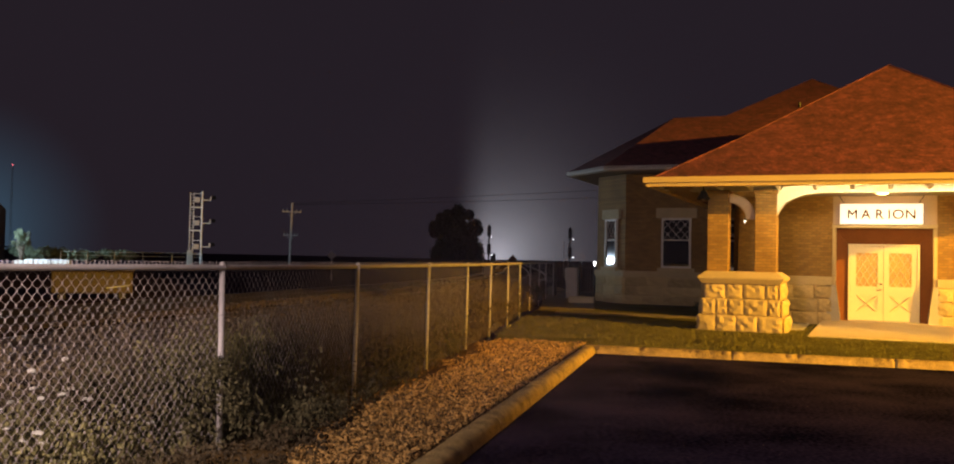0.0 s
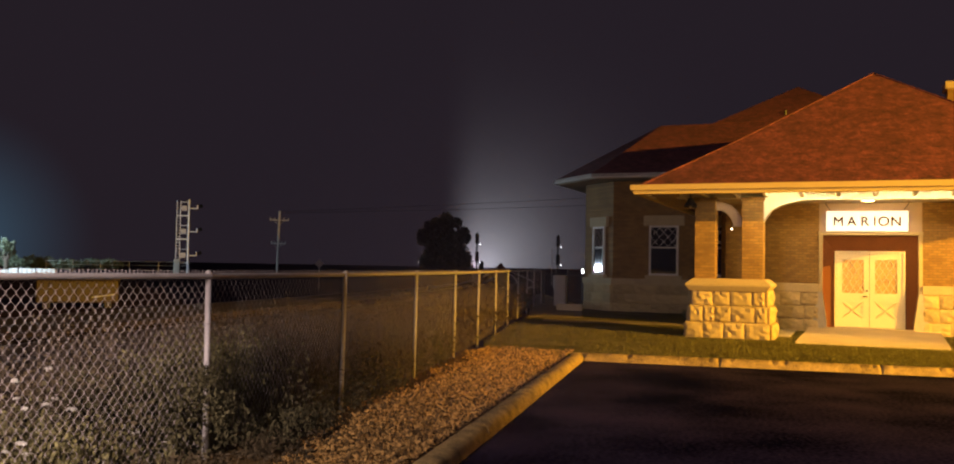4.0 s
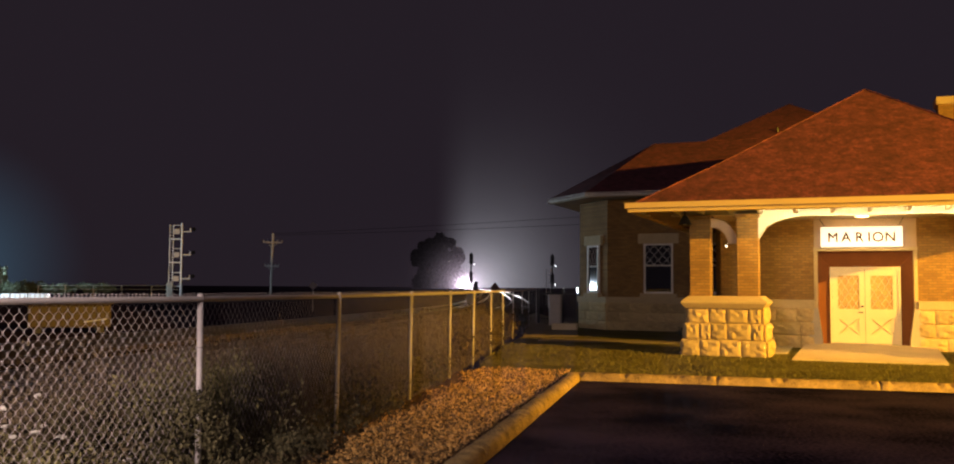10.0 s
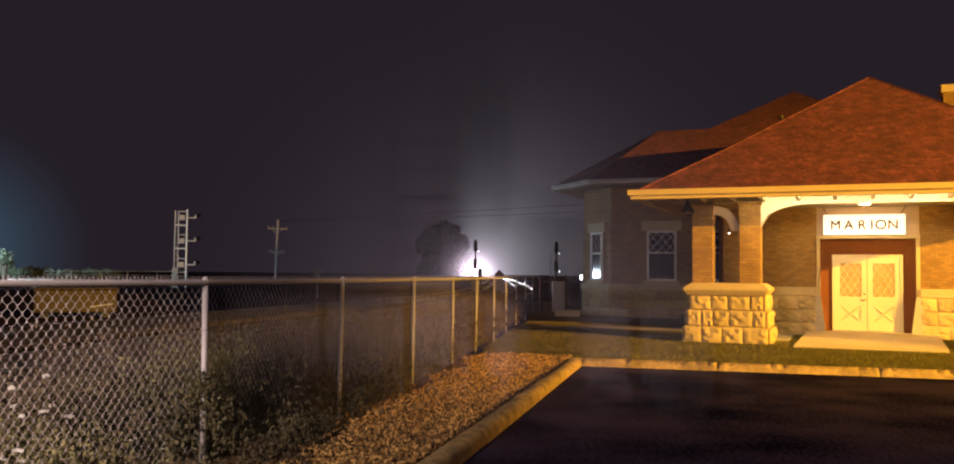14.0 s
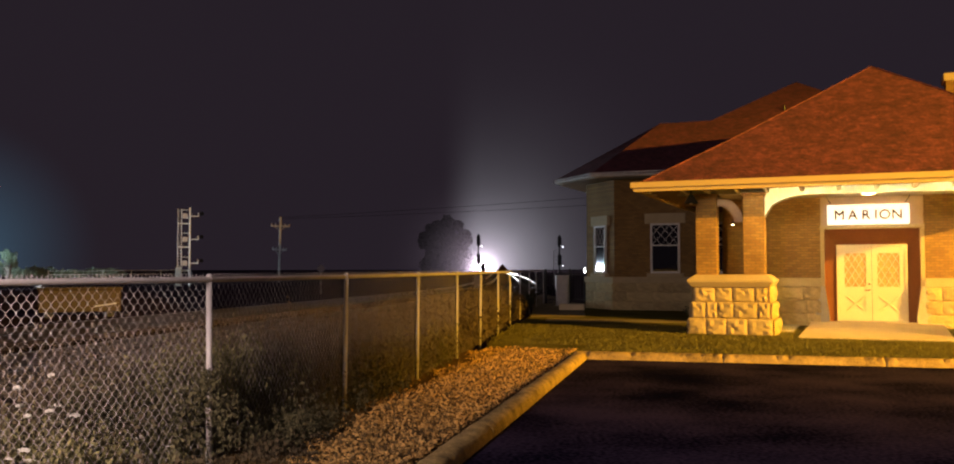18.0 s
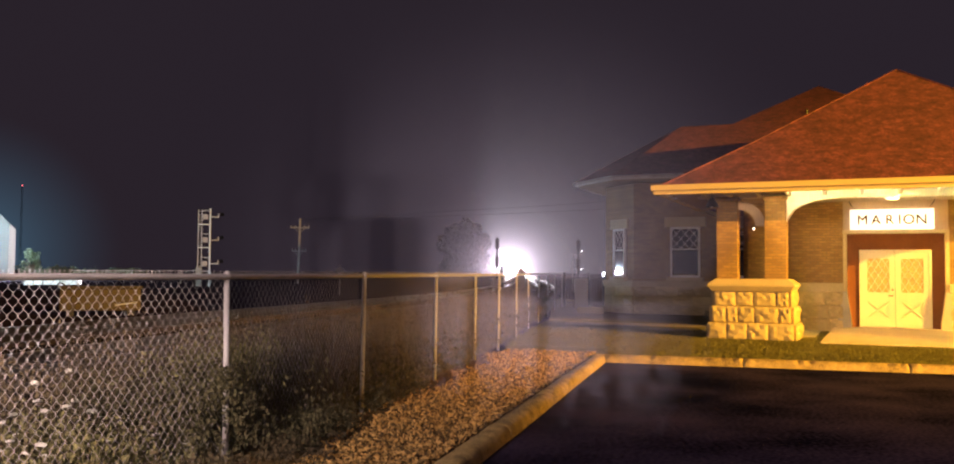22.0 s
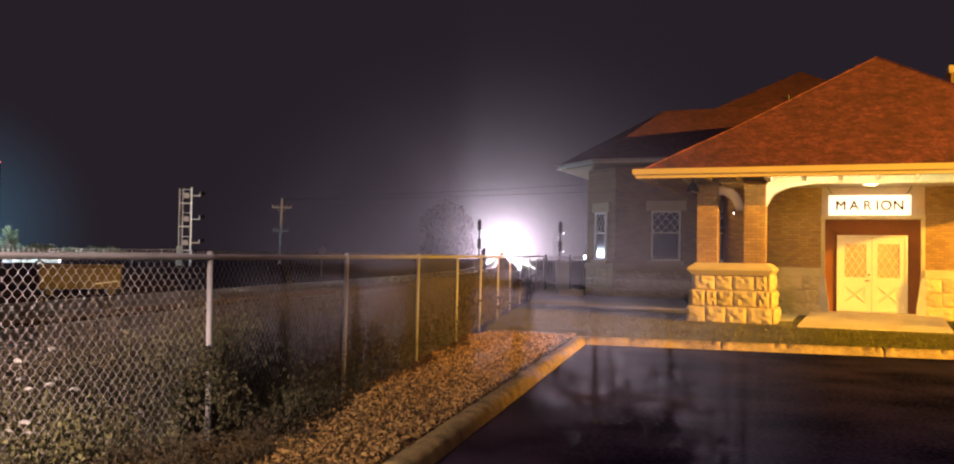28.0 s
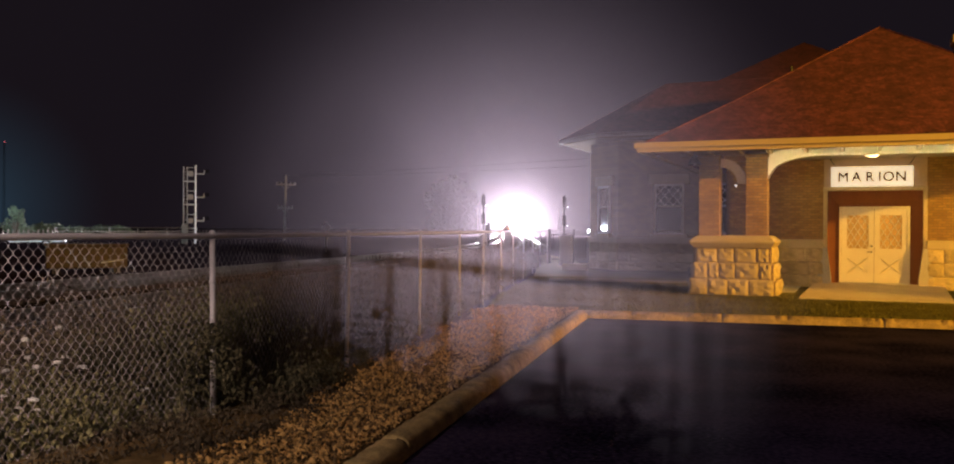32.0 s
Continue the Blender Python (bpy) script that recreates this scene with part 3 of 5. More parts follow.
    for _ in range(9000):
        y = 9 + 26 * rnd.random() ** 1.4
        x = along(FENCE, y) - 0.12 - 2.4 * rnd.random() ** 1.5
        spots.append((x, y, -0.06, rnd.uniform(0.55, 1.25), rnd.uniform(0.05, 0.35)))
    for _ in range(900):
        y = rnd.uniform(4.0, 9.5)
        x = along(FENCE, y) - 0.3 - 3.0 * rnd.random()
        spots.append((x, y, -0.06, rnd.uniform(0.5, 1.0), rnd.uniform(0.02, 0.2)))
    blades("dry_weeds", spots, STALK, "dry brown weed stalks in the railway verge", "weeds", rnd, 0.005)


weeds()


def wildflowers():
    """White umbels on thin stalks, singly."""
    rnd = random.Random(17)
    bm = bmesh.new()
    for k in range(24):
        a, r = k * 2.4, 0.0075 * math.sqrt(k)
        bmesh.ops.create_icosphere(bm, subdivisions=1, radius=0.009, matrix=Matrix.Translation((r * math.cos(a), r * math.sin(a), 0.6 - 6.0 * r * r)))
    head = mesh_of("flower_head", bm, PETAL)
    bm = rods(((0.03, 0, 0), (0.01, 0, 0.35), 0.003), ((0.01, 0, 0.35), (0, 0, 0.585), 0.0025), sides=4)
    for k in range(6):
        rod(bm, (0, 0, 0.555), (0.04 * math.cos(k), 0.04 * math.sin(k), 0.593), 0.0012, sides=3)
    stem = mesh_of("stalk", bm, STALK)
    for i in range(64):
        y = rnd.uniform(4.7, 7.3)
        x = along(FENCE, y) - 0.07 - 0.9 * rnd.random() ** 1.3
        s = rnd.uniform(0.4, 1.2) if i % 9 else rnd.uniform(1.4, 1.9)
        f = thing("wildflower", "white umbel wildflower on a thin stalk", "flower", pose(x, y, -0.06, rnd.uniform(-16, 16), rnd.uniform(-16, 16), rnd.uniform(0, 360)) @ Matrix.Diagonal((*[rnd.uniform(0.55, 1.0)] * 2, s, 1)), "wildflowers behind the fence")
        part("flower_head", head, PETAL, f, "white flower head")
        part("stalk", stem, STALK, f)


wildflowers()


# ---- chain-link fence ----
def fence():
    f = thing("chain_link_fence", "galvanised chain-link fence with top rail and round posts", "fence")
    top, pitch, thick = 1.535, 0.075, 0.0021
    bm = rods(((0, 0, -0.2), (0, 0, top + 0.02), 0.0245), sides=12)
    bmesh.ops.create_uvsphere(bm, u_segments=10, v_segments=6, radius=0.030, matrix=Matrix.Translation((0, 0, top + 0.02)))
    post = mesh_of("post", bm, GALV, True)
    bm = bmesh.new()
    bmesh.ops.create_cone(bm, cap_ends=True, segments=12, radius1=0.028, radius2=0.028, depth=0.02)
    band = mesh_of("band", bm, GALV, True)
    for i, (x, y) in enumerate(FENCE):
        p = part("post", post, GALV, f)
        lean = (0.4, 0.4, -0.5, 0.6, 0.5, 0.3, 0.6, 0.2, -0.3, 0.5, 0.2, 0, 0)[i]
        p.matrix_basis = pose(x, y, 0, 0, lean, 0)
        for z in (0.45, 0.80, 1.15):
            b = part("band", band, GALV, p)
            b.location = (0, 0, z)
    for i, ((x0, y0), (x1, y1)) in enumerate(zip(FENCE, FENCE[1:])):
        a, b = Vector((x0, y0, 0)), Vector((x1, y1, 0))
        way = (b - a).normalized()
        part("top_rail", rods((a + Vector((0, 0, top)), b + Vector((0, 0, top)), 0.0235), sides=16), GALV, f)
        wire = thick if y0 < 6 else thick * (0.78 if y0 < 10 else 0.5 if y0 < 16 else 0.3)
        verts, faces = [], []
        out = Vector((way.y, -way.x, 0))
        step, n = pitch / 2, int((b - a).length / (pitch / 2))
        fall = step * 1.28
        rows = int((top + 0.03) / fall)
        sides = 4 if y0 < 14 else 3

        def strand(p, q):
            axis = (q - p).normalized()
            u = axis.cross(out).normalized() * wire
            w = out * wire
            base = len(verts)
            ring = (u, w, -u, -w) if sides == 4 else (u, -u * 0.5 + w, -u * 0.5 - w)
            verts.extend([p + o for o in ring] + [q + o for o in ring])
            faces.extend([(base + j, base + (j + 1) % sides, base + sides + (j + 1) % sides, base + sides + j) for j in range(sides)])

        for k in range(n):
            for r in range(rows):
                s0, s1 = (k + (r % 2 == k % 2)) * step, (k + (r % 2 != k % 2)) * step
                z0, z1 = top + 0.035 - r * fall, top + 0.035 - (r + 1) * fall
                wave = 0.003 if (r + k) % 2 else -0.003
                twist = 0.25 * fall
                p, q = a + way * (s0 + (s1 - s0) * 0.05) + out * (wave - 0.034), a + way * (s1 - (s1 - s0) * 0.05) + out * (-wave - 0.034)
                p.z, q.z = z0 - twist, z1 + twist
                strand(p, q)
                if sides == 4:
                    strand(q, Vector((q.x, q.y, z1 - twist)))
                if r == 0:
                    strand(p, Vector((p.x, p.y, z0 + 0.016)))
                    if y0 < 14:
                        strand(Vector((q.x, q.y, q.z)), Vector((q.x, q.y, z0 + 0.010)))
        part("wire_mesh", raw("wire_mesh", verts, faces, WIRE), WIRE, f)


fence()


# ---- station building ----
DOOR = pose(10.88, 25.35, 0, 0, 0, -22)
station = thing("station_building", "brick railway station with red shingle hip roofs and stone base", "building", DOOR)


def rock_meshes():
    """Rock-faced stones one unit in size: the face towards -y bulges unevenly."""
    rnd, made = random.Random(23), []
    for k in range(7):
        bm = boxed(-0.5, 0.5, -0.5, 0.5, -0.5, 0.5)
        bmesh.ops.subdivide_edges(bm, edges=bm.edges[:], cuts=4, use_grid_fill=True)
        for v in bm.verts:
            x, y, z = v.co
            rim = max(abs(x), abs(z)) > 0.45
            if y < -0.4:
                v.co.y -= 0.02 if rim else rnd.uniform(0.08, 0.30)
                if not rim:
                    v.co.x += rnd.uniform(-0.06, 0.06)
                    v.co.z += rnd.uniform(-0.06, 0.06)
        bmesh.ops.subdivide_edges(bm, edges=[e for e in bm.edges if min(v.co.y for v in e.verts) < -0.45], cuts=1, use_grid_fill=True, smooth=0.6)
        made.append(mesh_of("stone", bm, STONE))
    return made


ROCKS = rock_meshes()


def stones(parent, u0, u1, v, z0, z1, courses, rnd, mean=0.55, side=0.0, depth=0.16):
    """Courses of rock-faced stones on a wall face; side: the face's turn about z in degrees; v is then measured along that turn."""
    high = (z1 - z0) / courses
    for c in range(courses):
        u = u0
        while u < u1 - 0.02:
            w = min(mean * rnd.uniform(0.6, 1.45), u1 - u)
            if u1 - u - w < 0.2:
                w = u1 - u
            ob = part("stone", rnd.choice(ROCKS), STONE, parent)
            ob.matrix_basis = pose(0, 0, 0, 0, 0, side) @ pose(u + w / 2, v, z0 + (c + 0.5) * high) @ Matrix.Diagonal((w - 0.018, depth, high - 0.018, 1))
            u += w


def porch_side(s):
    """The pair of brick pillars on a rock-faced pedestal at one side; s: -1 or 1."""
    rnd = random.Random(31 + s)
    lo, hi = sorted((s * 2.46, s * 4.15))
    ped = part("pedestal", boxed(lo + 0.06, hi - 0.06, -4.86, -3.4, 0, 1.2), MORTAR, station, "rock-faced stone pedestal")
    stones(ped, lo - 0.15, hi + 0.12, -4.97, 0.03, 0.43, 1, rnd, 0.42, depth=0.26)
    stones(ped, lo - 0.08, hi + 0.06, -4.91, 0.43, 0.82, 1, rnd, 0.38, depth=0.24)
    stones(ped, lo, hi, -4.87, 0.82, 1.2, 1, rnd, 0.36, depth=0.22)
    for c in range(3):
        for face in (0, 1):
            ob = part("stone", ROCKS[(c * 2 + face) % 7], STONE, ped)
            flare = (0.10, 0.05, 0.0)[c]
            u = hi + flare - 0.04 if face else lo - flare + 0.04
            ob.matrix_basis = pose(u, -4.15, 0.2 + 0.4 * c, 0, 0, 90 if face else -90) @ Matrix.Diagonal((1.5, 0.24, 0.385, 1))
    bm = bmesh.new()
    a, b = (lo - 0.10, hi + 0.11), (-5.12, -3.3)
    ring = []
    for grow, z in ((-0.06, 1.18), (0.04, 1.30), (0.04, 1.34), (-0.12, 1.47)):
        ring.append([bm.verts.new(p) for p in ((a[0] - grow, b[0] - grow, z), (a[1] + grow, b[0] - grow, z), (a[1] + grow, b[1] + grow, z), (a[0] - grow, b[1] + grow, z))])
    bm.faces.new(ring[0][::-1])
    bm.faces.new(ring[-1])
    for r0, r1 in zip(ring, ring[1:]):
        for i in range(4):
            bm.faces.new((r0[i], r0[(i + 1) % 4], r1[(i + 1) % 4], r1[i]))
    bmesh.ops.recalc_face_normals(bm, faces=bm.faces)
    part("cap", bm, CAPSTONE, ped, "dressed stone cap")
    for u in (s * 3.89, s * 2.77):
        p = part("pillar", boxed(u - 0.25, u + 0.25, -4.72, -4.22, 1.46, 3.42, bevel=0.012), BRICK, station, "brown brick pillar")
        part("capital", boxed(u - 0.28, u + 0.28, -4.75, -4.19, 3.36, 3.46, bevel=0.01), BRICK, p)
    # curved wooden bracket between the two pillars; its tan stands in for shadow on white trim
    bm = bmesh.new()
    u0, u1 = s * 3.02, s * 3.64
    for i in range(8):
        t0, t1 = math.pi * i / 16, math.pi * (i + 1) / 16
        quad = []
        for r in (0.62, 0.40):
            for t in (t0, t1):
                quad.append((u1 + (u0 - u1) * (r / 0.62) * math.cos(t), 2.75 + 0.62 * (r / 0.62) * math.sin(t)))
        (a0, a1, b0, b1) = quad
        vs = [bm.verts.new((p[0], v, p[1])) for v in (-4.55, -4.40) for p in (a0, a1, b1, b0)]
        for f in ((0, 1, 2, 3), (7, 6, 5, 4), (0, 4, 5, 1), (2, 6, 7, 3), (1, 5, 6, 2), (0, 3, 7, 4)):
            bm.faces.new([vs[j] for j in f])
    bmesh.ops.recalc_face_normals(bm, faces=bm.faces)
    part("bracket", bm, PANEL, station, "curved wooden bracket in tan, toned down for shadow")


porch_side(-1)
porch_side(1)


def arch_beam(name, u0, u1, v0, v1, spring, crown, top, parent, flat=0.55):
    """A beam with an arched underside: steep haunches and a long flat crown."""
    bm = bmesh.new()
    n = 28
    cols = []
    for i in range(n + 1):
        s = i / n
        u = u0 + (u1 - u0) * s
        x = abs(2 * s - 1)
        z = crown if x < flat else crown - (crown - spring) * (1 - math.sqrt(max(0, 1 - ((x - flat) / (1 - flat)) ** 2)))
        cols.append([bm.verts.new((u, v, zz)) for v in (v0, v1) for zz in (z, top)])
    for c, d in zip(cols, cols[1:]):
        for a, b in ((0, 1), (3, 2), (2, 0), (1, 3)):
            bm.faces.new((c[a], d[a], d[b], c[b]))
    for c in (cols[0], cols[-1]):
        bm.faces.new((c[0], c[1], c[3], c[2]))
    bmesh.ops.recalc_face_normals(bm, faces=bm.faces)
    return part(name, bm, TRIM, parent, "white painted arched beam")


arch_beam("arched_beam", -2.52, 2.52, -4.62, -4.32, 2.86, 3.38, 3.56, station)
part("beam", boxed(-4.6, -2.52, -4.62, -4.32, 3.44, 3.56), TRIM, station)
part("beam", boxed(2.52, 4.6, -4.62, -4.32, 3.44, 3.56), TRIM, station)
for s in (-1, 1):
    part("side_beam", boxed(s * 4.28 - 0.14, s * 4.28 + 0.14, -4.3, -0.6, 3.40, 3.56), TRIM, station)


def porch_roof():
    e, z0, apex_v, z1 = 5.28, 3.62, -0.35, 7.17
    k, zk = 0.36, 3.62 + 0.345 * 3.55
    ek, vk = e * (1 - k), -6.05 + (apex_v + 6.05) * k
    A, B, C, D, P, Q = (-e, -6.05, z0), (e, -6.05, z0), (-ek, vk, zk), (ek, vk, zk), (0, apex_v, z1), (0, 10.5, z1)
    quads = [[A, B, D, C], [C, D, P], [A, C, (-ek, 10.5, zk), (-e, 10.5, z0)], [C, P, Q, (-ek, 10.5, zk)], [B, (e, 10.5, z0), (ek, 10.5, zk), D], [D, (ek, 10.5, zk), Q, P]]
    for i, q in enumerate(quads):
        roof = part("roof_slope", slab([q], 0.10), SHINGLE, station, "red-brown shingle hip roof")
    # hip caps, finial
    for u in (-1, 1):
        bm = rods(((u * e, -6.05, z0 + 0.01), (u * ek, vk, zk), 0.022), ((u * ek, vk, zk), (0, apex_v, z1), 0.022), sides=6)
        part("hip_cap", bm, SHINGLE, roof)
    # gutter: a stepped moulding along the front and left eaves
    bm = bmesh.new()
    box(bm, -5.42, 5.42, -6.20, -6.05, 3.53, 3.66)
    box(bm, -5.36, 5.36, -6.14, -6.0, 3.44, 3.54)
    part("gutter", bm, GUTTER, station, "cream painted box gutter")
    bm = bmesh.new()
    box(bm, -5.42, -5.27, -6.05, 6.0, 3.53, 3.66)
    box(bm, -5.36, -5.22, -6.0, 6.0, 3.44, 3.54)
    part("gutter", bm, GUTTER, station)
    bm = bmesh.new()
    box(bm, 5.27, 5.42, -6.05, 6.0, 3.53, 3.66)
    part("gutter", bm, GUTTER, station)
    part("soffit", slab([[(-5.22, -6.0, 3.57), (5.22, -6.0, 3.57), (5.22, 0.0, 3.62), (-5.22, 0.0, 3.62)]], 0.02), SOFFIT, station, "boarded soffit under the eaves")
    for u in (-5.15, -4.32, -3.80, -3.10, -2.45, -1.65, -0.85, -0.05, 0.75, 1.55, 2.35, 3.1, 3.8, 4.3, 5.1):
        bm = boxed(u - 0.045, u + 0.045, -6.02, -4.64, 3.44, 3.55, bevel=0.01)
        for v in bm.verts:
            if v.co.y < -5.9 and v.co.z < 3.5:
                v.co.z += 0.03
        part("rafter_tail", bm, TRIM, station, "painted rafter end")
    for v in np.arange(-5.2, 0, 0.75):
        part("rafter_tail", boxed(-5.22, -4.44, v - 0.045, v + 0.045, 3.44, 3.55), SOFFIT, station)


porch_roof()


def entrance():
    """Front wall with a brown recess, a pair of glazed doors and flared concrete wings."""
    rnd = random.Random(41)
    for lo, hi in ((-3.9, -1.38), (1.18, 3.9)):
        w = part("wall", boxed(lo, hi, -0.6, -0.25, 1.36, 3.58), BRICK, station, "brown brick wall")
        p = part("plinth", boxed(lo, hi, -0.62, -0.25, 0, 1.12), MORTAR, station, "rock-faced stone base")
        stones(p, lo, hi, -0.62, 0.02, 1.12, 3, rnd, 0.62, depth=0.24)
        part("belt_course", boxed(lo - (0.06 if lo < 0 else 0), hi + (0.06 if hi > 0 and lo > 0 else 0), -0.78, -0.25, 1.12, 1.36, bevel=0.015), CAPSTONE, station, "dressed stone belt course")
    for s in (-1, 1):
        part("side_wall", boxed(s * 3.9 - 0.17, s * 3.9 + 0.17, -0.25, 7.0, 1.36, 3.58), BRICK, station)
        part("side_plinth", boxed(s * 3.9 - 0.19, s * 3.9 + 0.19, -0.25, 7.0, 0, 1.36), STONE, station)
    shift = Matrix.Translation((-0.1, -0.40, 0)) @ Matrix.Diagonal((0.905, 1, 1, 1))

    def inset(*some):
        ob = part(*some)
        ob.data.transform(shift)
        return ob

    inset("lintel_wall", boxed(-1.42, 1.42, -0.2, 0.15, 2.80, 3.58), PANEL, station, "tan board over the entrance")
    inset("head_trim", boxed(-1.44, 1.44, -0.26, 0.15, 2.70, 2.80, bevel=0.01), CAPSTONE, station)
    for s in (-1, 1):
        inset("jamb_trim", boxed(min(s * 1.32, s * 1.43), max(s * 1.32, s * 1.43), -0.26, 0.15, 1.1, 2.70, bevel=0.01), CAPSTONE, station)
        bm = bmesh.new()
        prof = [(1.32, 1.14), (1.44, 1.14), (1.62, 0.16), (1.62, 0.0), (1.20, 0.0), (1.20, 0.3)]
        vs = [[bm.verts.new((s * u, v, z)) for u, z in prof] for v in (-0.36, 0.14)]
        bm.faces.new(vs[0])
        bm.faces.new(vs[1][::-1])
        for i in range(6):
            j = (i + 1) % 6
            bm.faces.new((vs[0][i], vs[1][i], vs[1][j], vs[0][j]))
        bmesh.ops.recalc_face_normals(bm, faces=bm.faces)
        inset("wing_wall", bm, CONCRETE, station, "flared concrete wing beside the door")
        # brown splayed reveal
        inset("reveal", prism([(s * 1.34, -0.04), (s * 0.985, 0.03), (s * 0.985, 0.10), (s * 1.34, 0.10)], 0.16, 2.72), BROWN, station, "brown painted door reveal")
    inset("reveal_head", slab([[(-1.33, -0.06, 2.72), (1.33, -0.06, 2.72), (0.98, 0.05, 2.28), (-0.98, 0.05, 2.28)]], 0.04), BROWN, station, "brown painted panel over the doors")
    inset("recess_back", boxed(-1.42, 1.42, 0.10, 0.2, 0, 3.0), BROWN, station)
    bm = bmesh.new()
    box(bm, -0.98, -0.915, -0.06, 0.06, 0.17, 2.27)
    box(bm, 0.915, 0.98, -0.06, 0.06, 0.17, 2.27)
    box(bm, -0.915, 0.915, -0.06, 0.06, 2.215, 2.27)
    inset("door_frame", bm, DOORPAINT, station, "cream door frame")
    for s in (-1, 1):
        lo, hi = sorted((s * 0.006, s * 0.912))
        d = inset("door", bmesh.new(), DOORPAINT, station, "cream half-glazed door")
        bm = bmesh.new()
        st = 0.15
        box(bm, lo, lo + st, -0.03, 0.02, 0.19, 2.21)
        box(bm, hi - st, hi, -0.03, 0.02, 0.19, 2.21)
        box(bm, lo + st, hi - st, -0.03, 0.02, 2.03, 2.21)
        box(bm, lo + st, hi - st, -0.03, 0.02, 0.88, 1.12)
        box(bm, lo + st, hi - st, -0.03, 0.02, 0.19, 0.42)
        bm.to_mesh(d.data)
        d.data.transform(shift)
        bm.free()
        a, b = lo + st, hi - st
        # opaque pane, coloured amber
        inset("pane", boxed(a, b, 0.004, 0.012, 1.12, 2.03), DOORGLASS, d, "amber lit obscure glass")
        bm = bmesh.new()
        n = 3
        w, h = (b - a) / n, 0.91 / 3
        for i in range(-2, 4):
            for k in (0, 1):
                # diagonal glazing bars, clipped to the opening
                u0, z0 = a + i * w, 1.12
                u1, z1 = u0 + 3 * w, 2.03
                if u0 < a:
                    z0 += (a - u0) / (3 * w) * 0.91
                    u0 = a
                if u1 > b:
                    z1 -= (u1 - b) / (3 * w) * 0.91
                    u1 = b
                if z1 - z0 < 0.05:
                    continue
                if k:
                    u0, u1 = a + b - u0, a + b - u1
                rod(bm, (u0, -0.006, z0), (u1, -0.006, z1), 0.012, sides=4)
        inset("lattice", bm, DOORPAINT, d, "diamond glazing bars")
        inset("lower_panel", boxed(a, b, 0.006, 0.016, 0.42, 0.88), DOORPAINT, d)
        for p, q in (((a, 0.42), (b, 0.88)), ((a, 0.88), (b, 0.42))):
            inset("cross_bar", rods(((p[0], -0.004, p[1]), (q[0], -0.004, q[1]), 0.03), sides=4), DOORPAINT, d)
        for some in ((a, b, 0.42, 0.455), (a, b, 0.845, 0.88), (a, a + 0.035, 0.455, 0.845), (b - 0.035, b, 0.455, 0.845)):
            inset("moulding", boxed(some[0], some[1], -0.022, 0.006, some[2], some[3]), DOORPAINT, d)
        if s < 0:
            bm = rods(((hi - 0.07, -0.03, 1.03), (hi - 0.07, -0.09, 1.03), 0.022), ((hi - 0.07, -0.075, 1.03), (hi - 0.19, -0.075, 1.03), 0.012))
            inset("handle", bm, DARKMETAL, d, "dark lever handle")
            inset("lock", rods(((hi - 0.07, -0.03, 1.19), (hi - 0.07, -0.05, 1.19), 0.03)), DARKMETAL, d)
    inset("threshold", boxed(-0.98, 0.98, -0.2, 0.08, 0.12, 0.185), CONCRETE, station)


entrance()
solid("entrance_apron", slab([[(-1.74, -5.6, 0.085), (1.42, -5.6, 0.085), (1.62, -0.4, 0.165), (-1.62, -0.4, 0.165)]], 0.4), APRON, "pale concrete ramp up to the station doors", "pavement", DOOR, kind="structure")
solid("porch_floor", boxed(-4.5, -1.96, -3.6, -0.5, -0.3, 0.075), CONCRETE, "concrete porch floor", "pavement", DOOR, kind="structure")


def station_sign():
    s = thing("station_sign", "white lit station name board with brown capitals", "sign", DOOR @ pose(-0.18, 0, 0))
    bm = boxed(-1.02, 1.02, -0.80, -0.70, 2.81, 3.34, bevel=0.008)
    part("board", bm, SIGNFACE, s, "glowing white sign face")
    part("sign_edge", rods(((-1.02, -0.75, 2.805), (1.02, -0.75, 2.805), 0.012), ((-1.02, -0.75, 3.345), (1.02, -0.75, 3.345), 0.012)), TRIM, s)
    for i, ch in enumerate("MARION"):
        cu = bpy.data.curves.new("letter", "FONT")
        cu.body, cu.size, cu.align_x, cu.extrude = ch, 0.365, "CENTER", 0.006
        cu.bevel_depth = 0.007
        tmp = bpy.data.objects.new("letter", cu)
        me = bpy.data.meshes.new_from_object(tmp)
        bpy.data.objects.remove(tmp)
        me.materials.clear()
        me.materials.append(LETTER)
        ob = part("letter", me, LETTER, s, "brown capital letter")
        u = (-0.71, -0.375, -0.045, 0.20, 0.42, 0.72)[i]
        ob.matrix_basis = pose(u, -0.812, 2.945, 90, 0, 0)
    for u in (-1.0, 1.0):
        part("stay", rods(((u * 0.9, -0.72, 3.34), (u * 1.05, -0.68, 3.58), 0.01)), DARKMETAL, s)


station_sign()


def ceiling_lamp(u, v):
    c = thing("ceiling_lamp", "round flush ceiling lamp glowing warm under the porch", "lamp", DOOR @ pose(u, v, 3.555))
    part("base", rods(((0, 0, -0.03), (0, 0, 0.03), 0.19), sides=24), TRIM, c)
    bm = bmesh.new()
    bmesh.ops.create_uvsphere(bm, u_segments=20, v_segments=8, radius=0.17, matrix=Matrix.Translation((0, 0, -0.03)) @ Matrix.Diagonal((1, 1, 0.35, 1)))
    part("diffuser", bm, LAMPGLOW, c, "glowing diffuser", smooth=True)


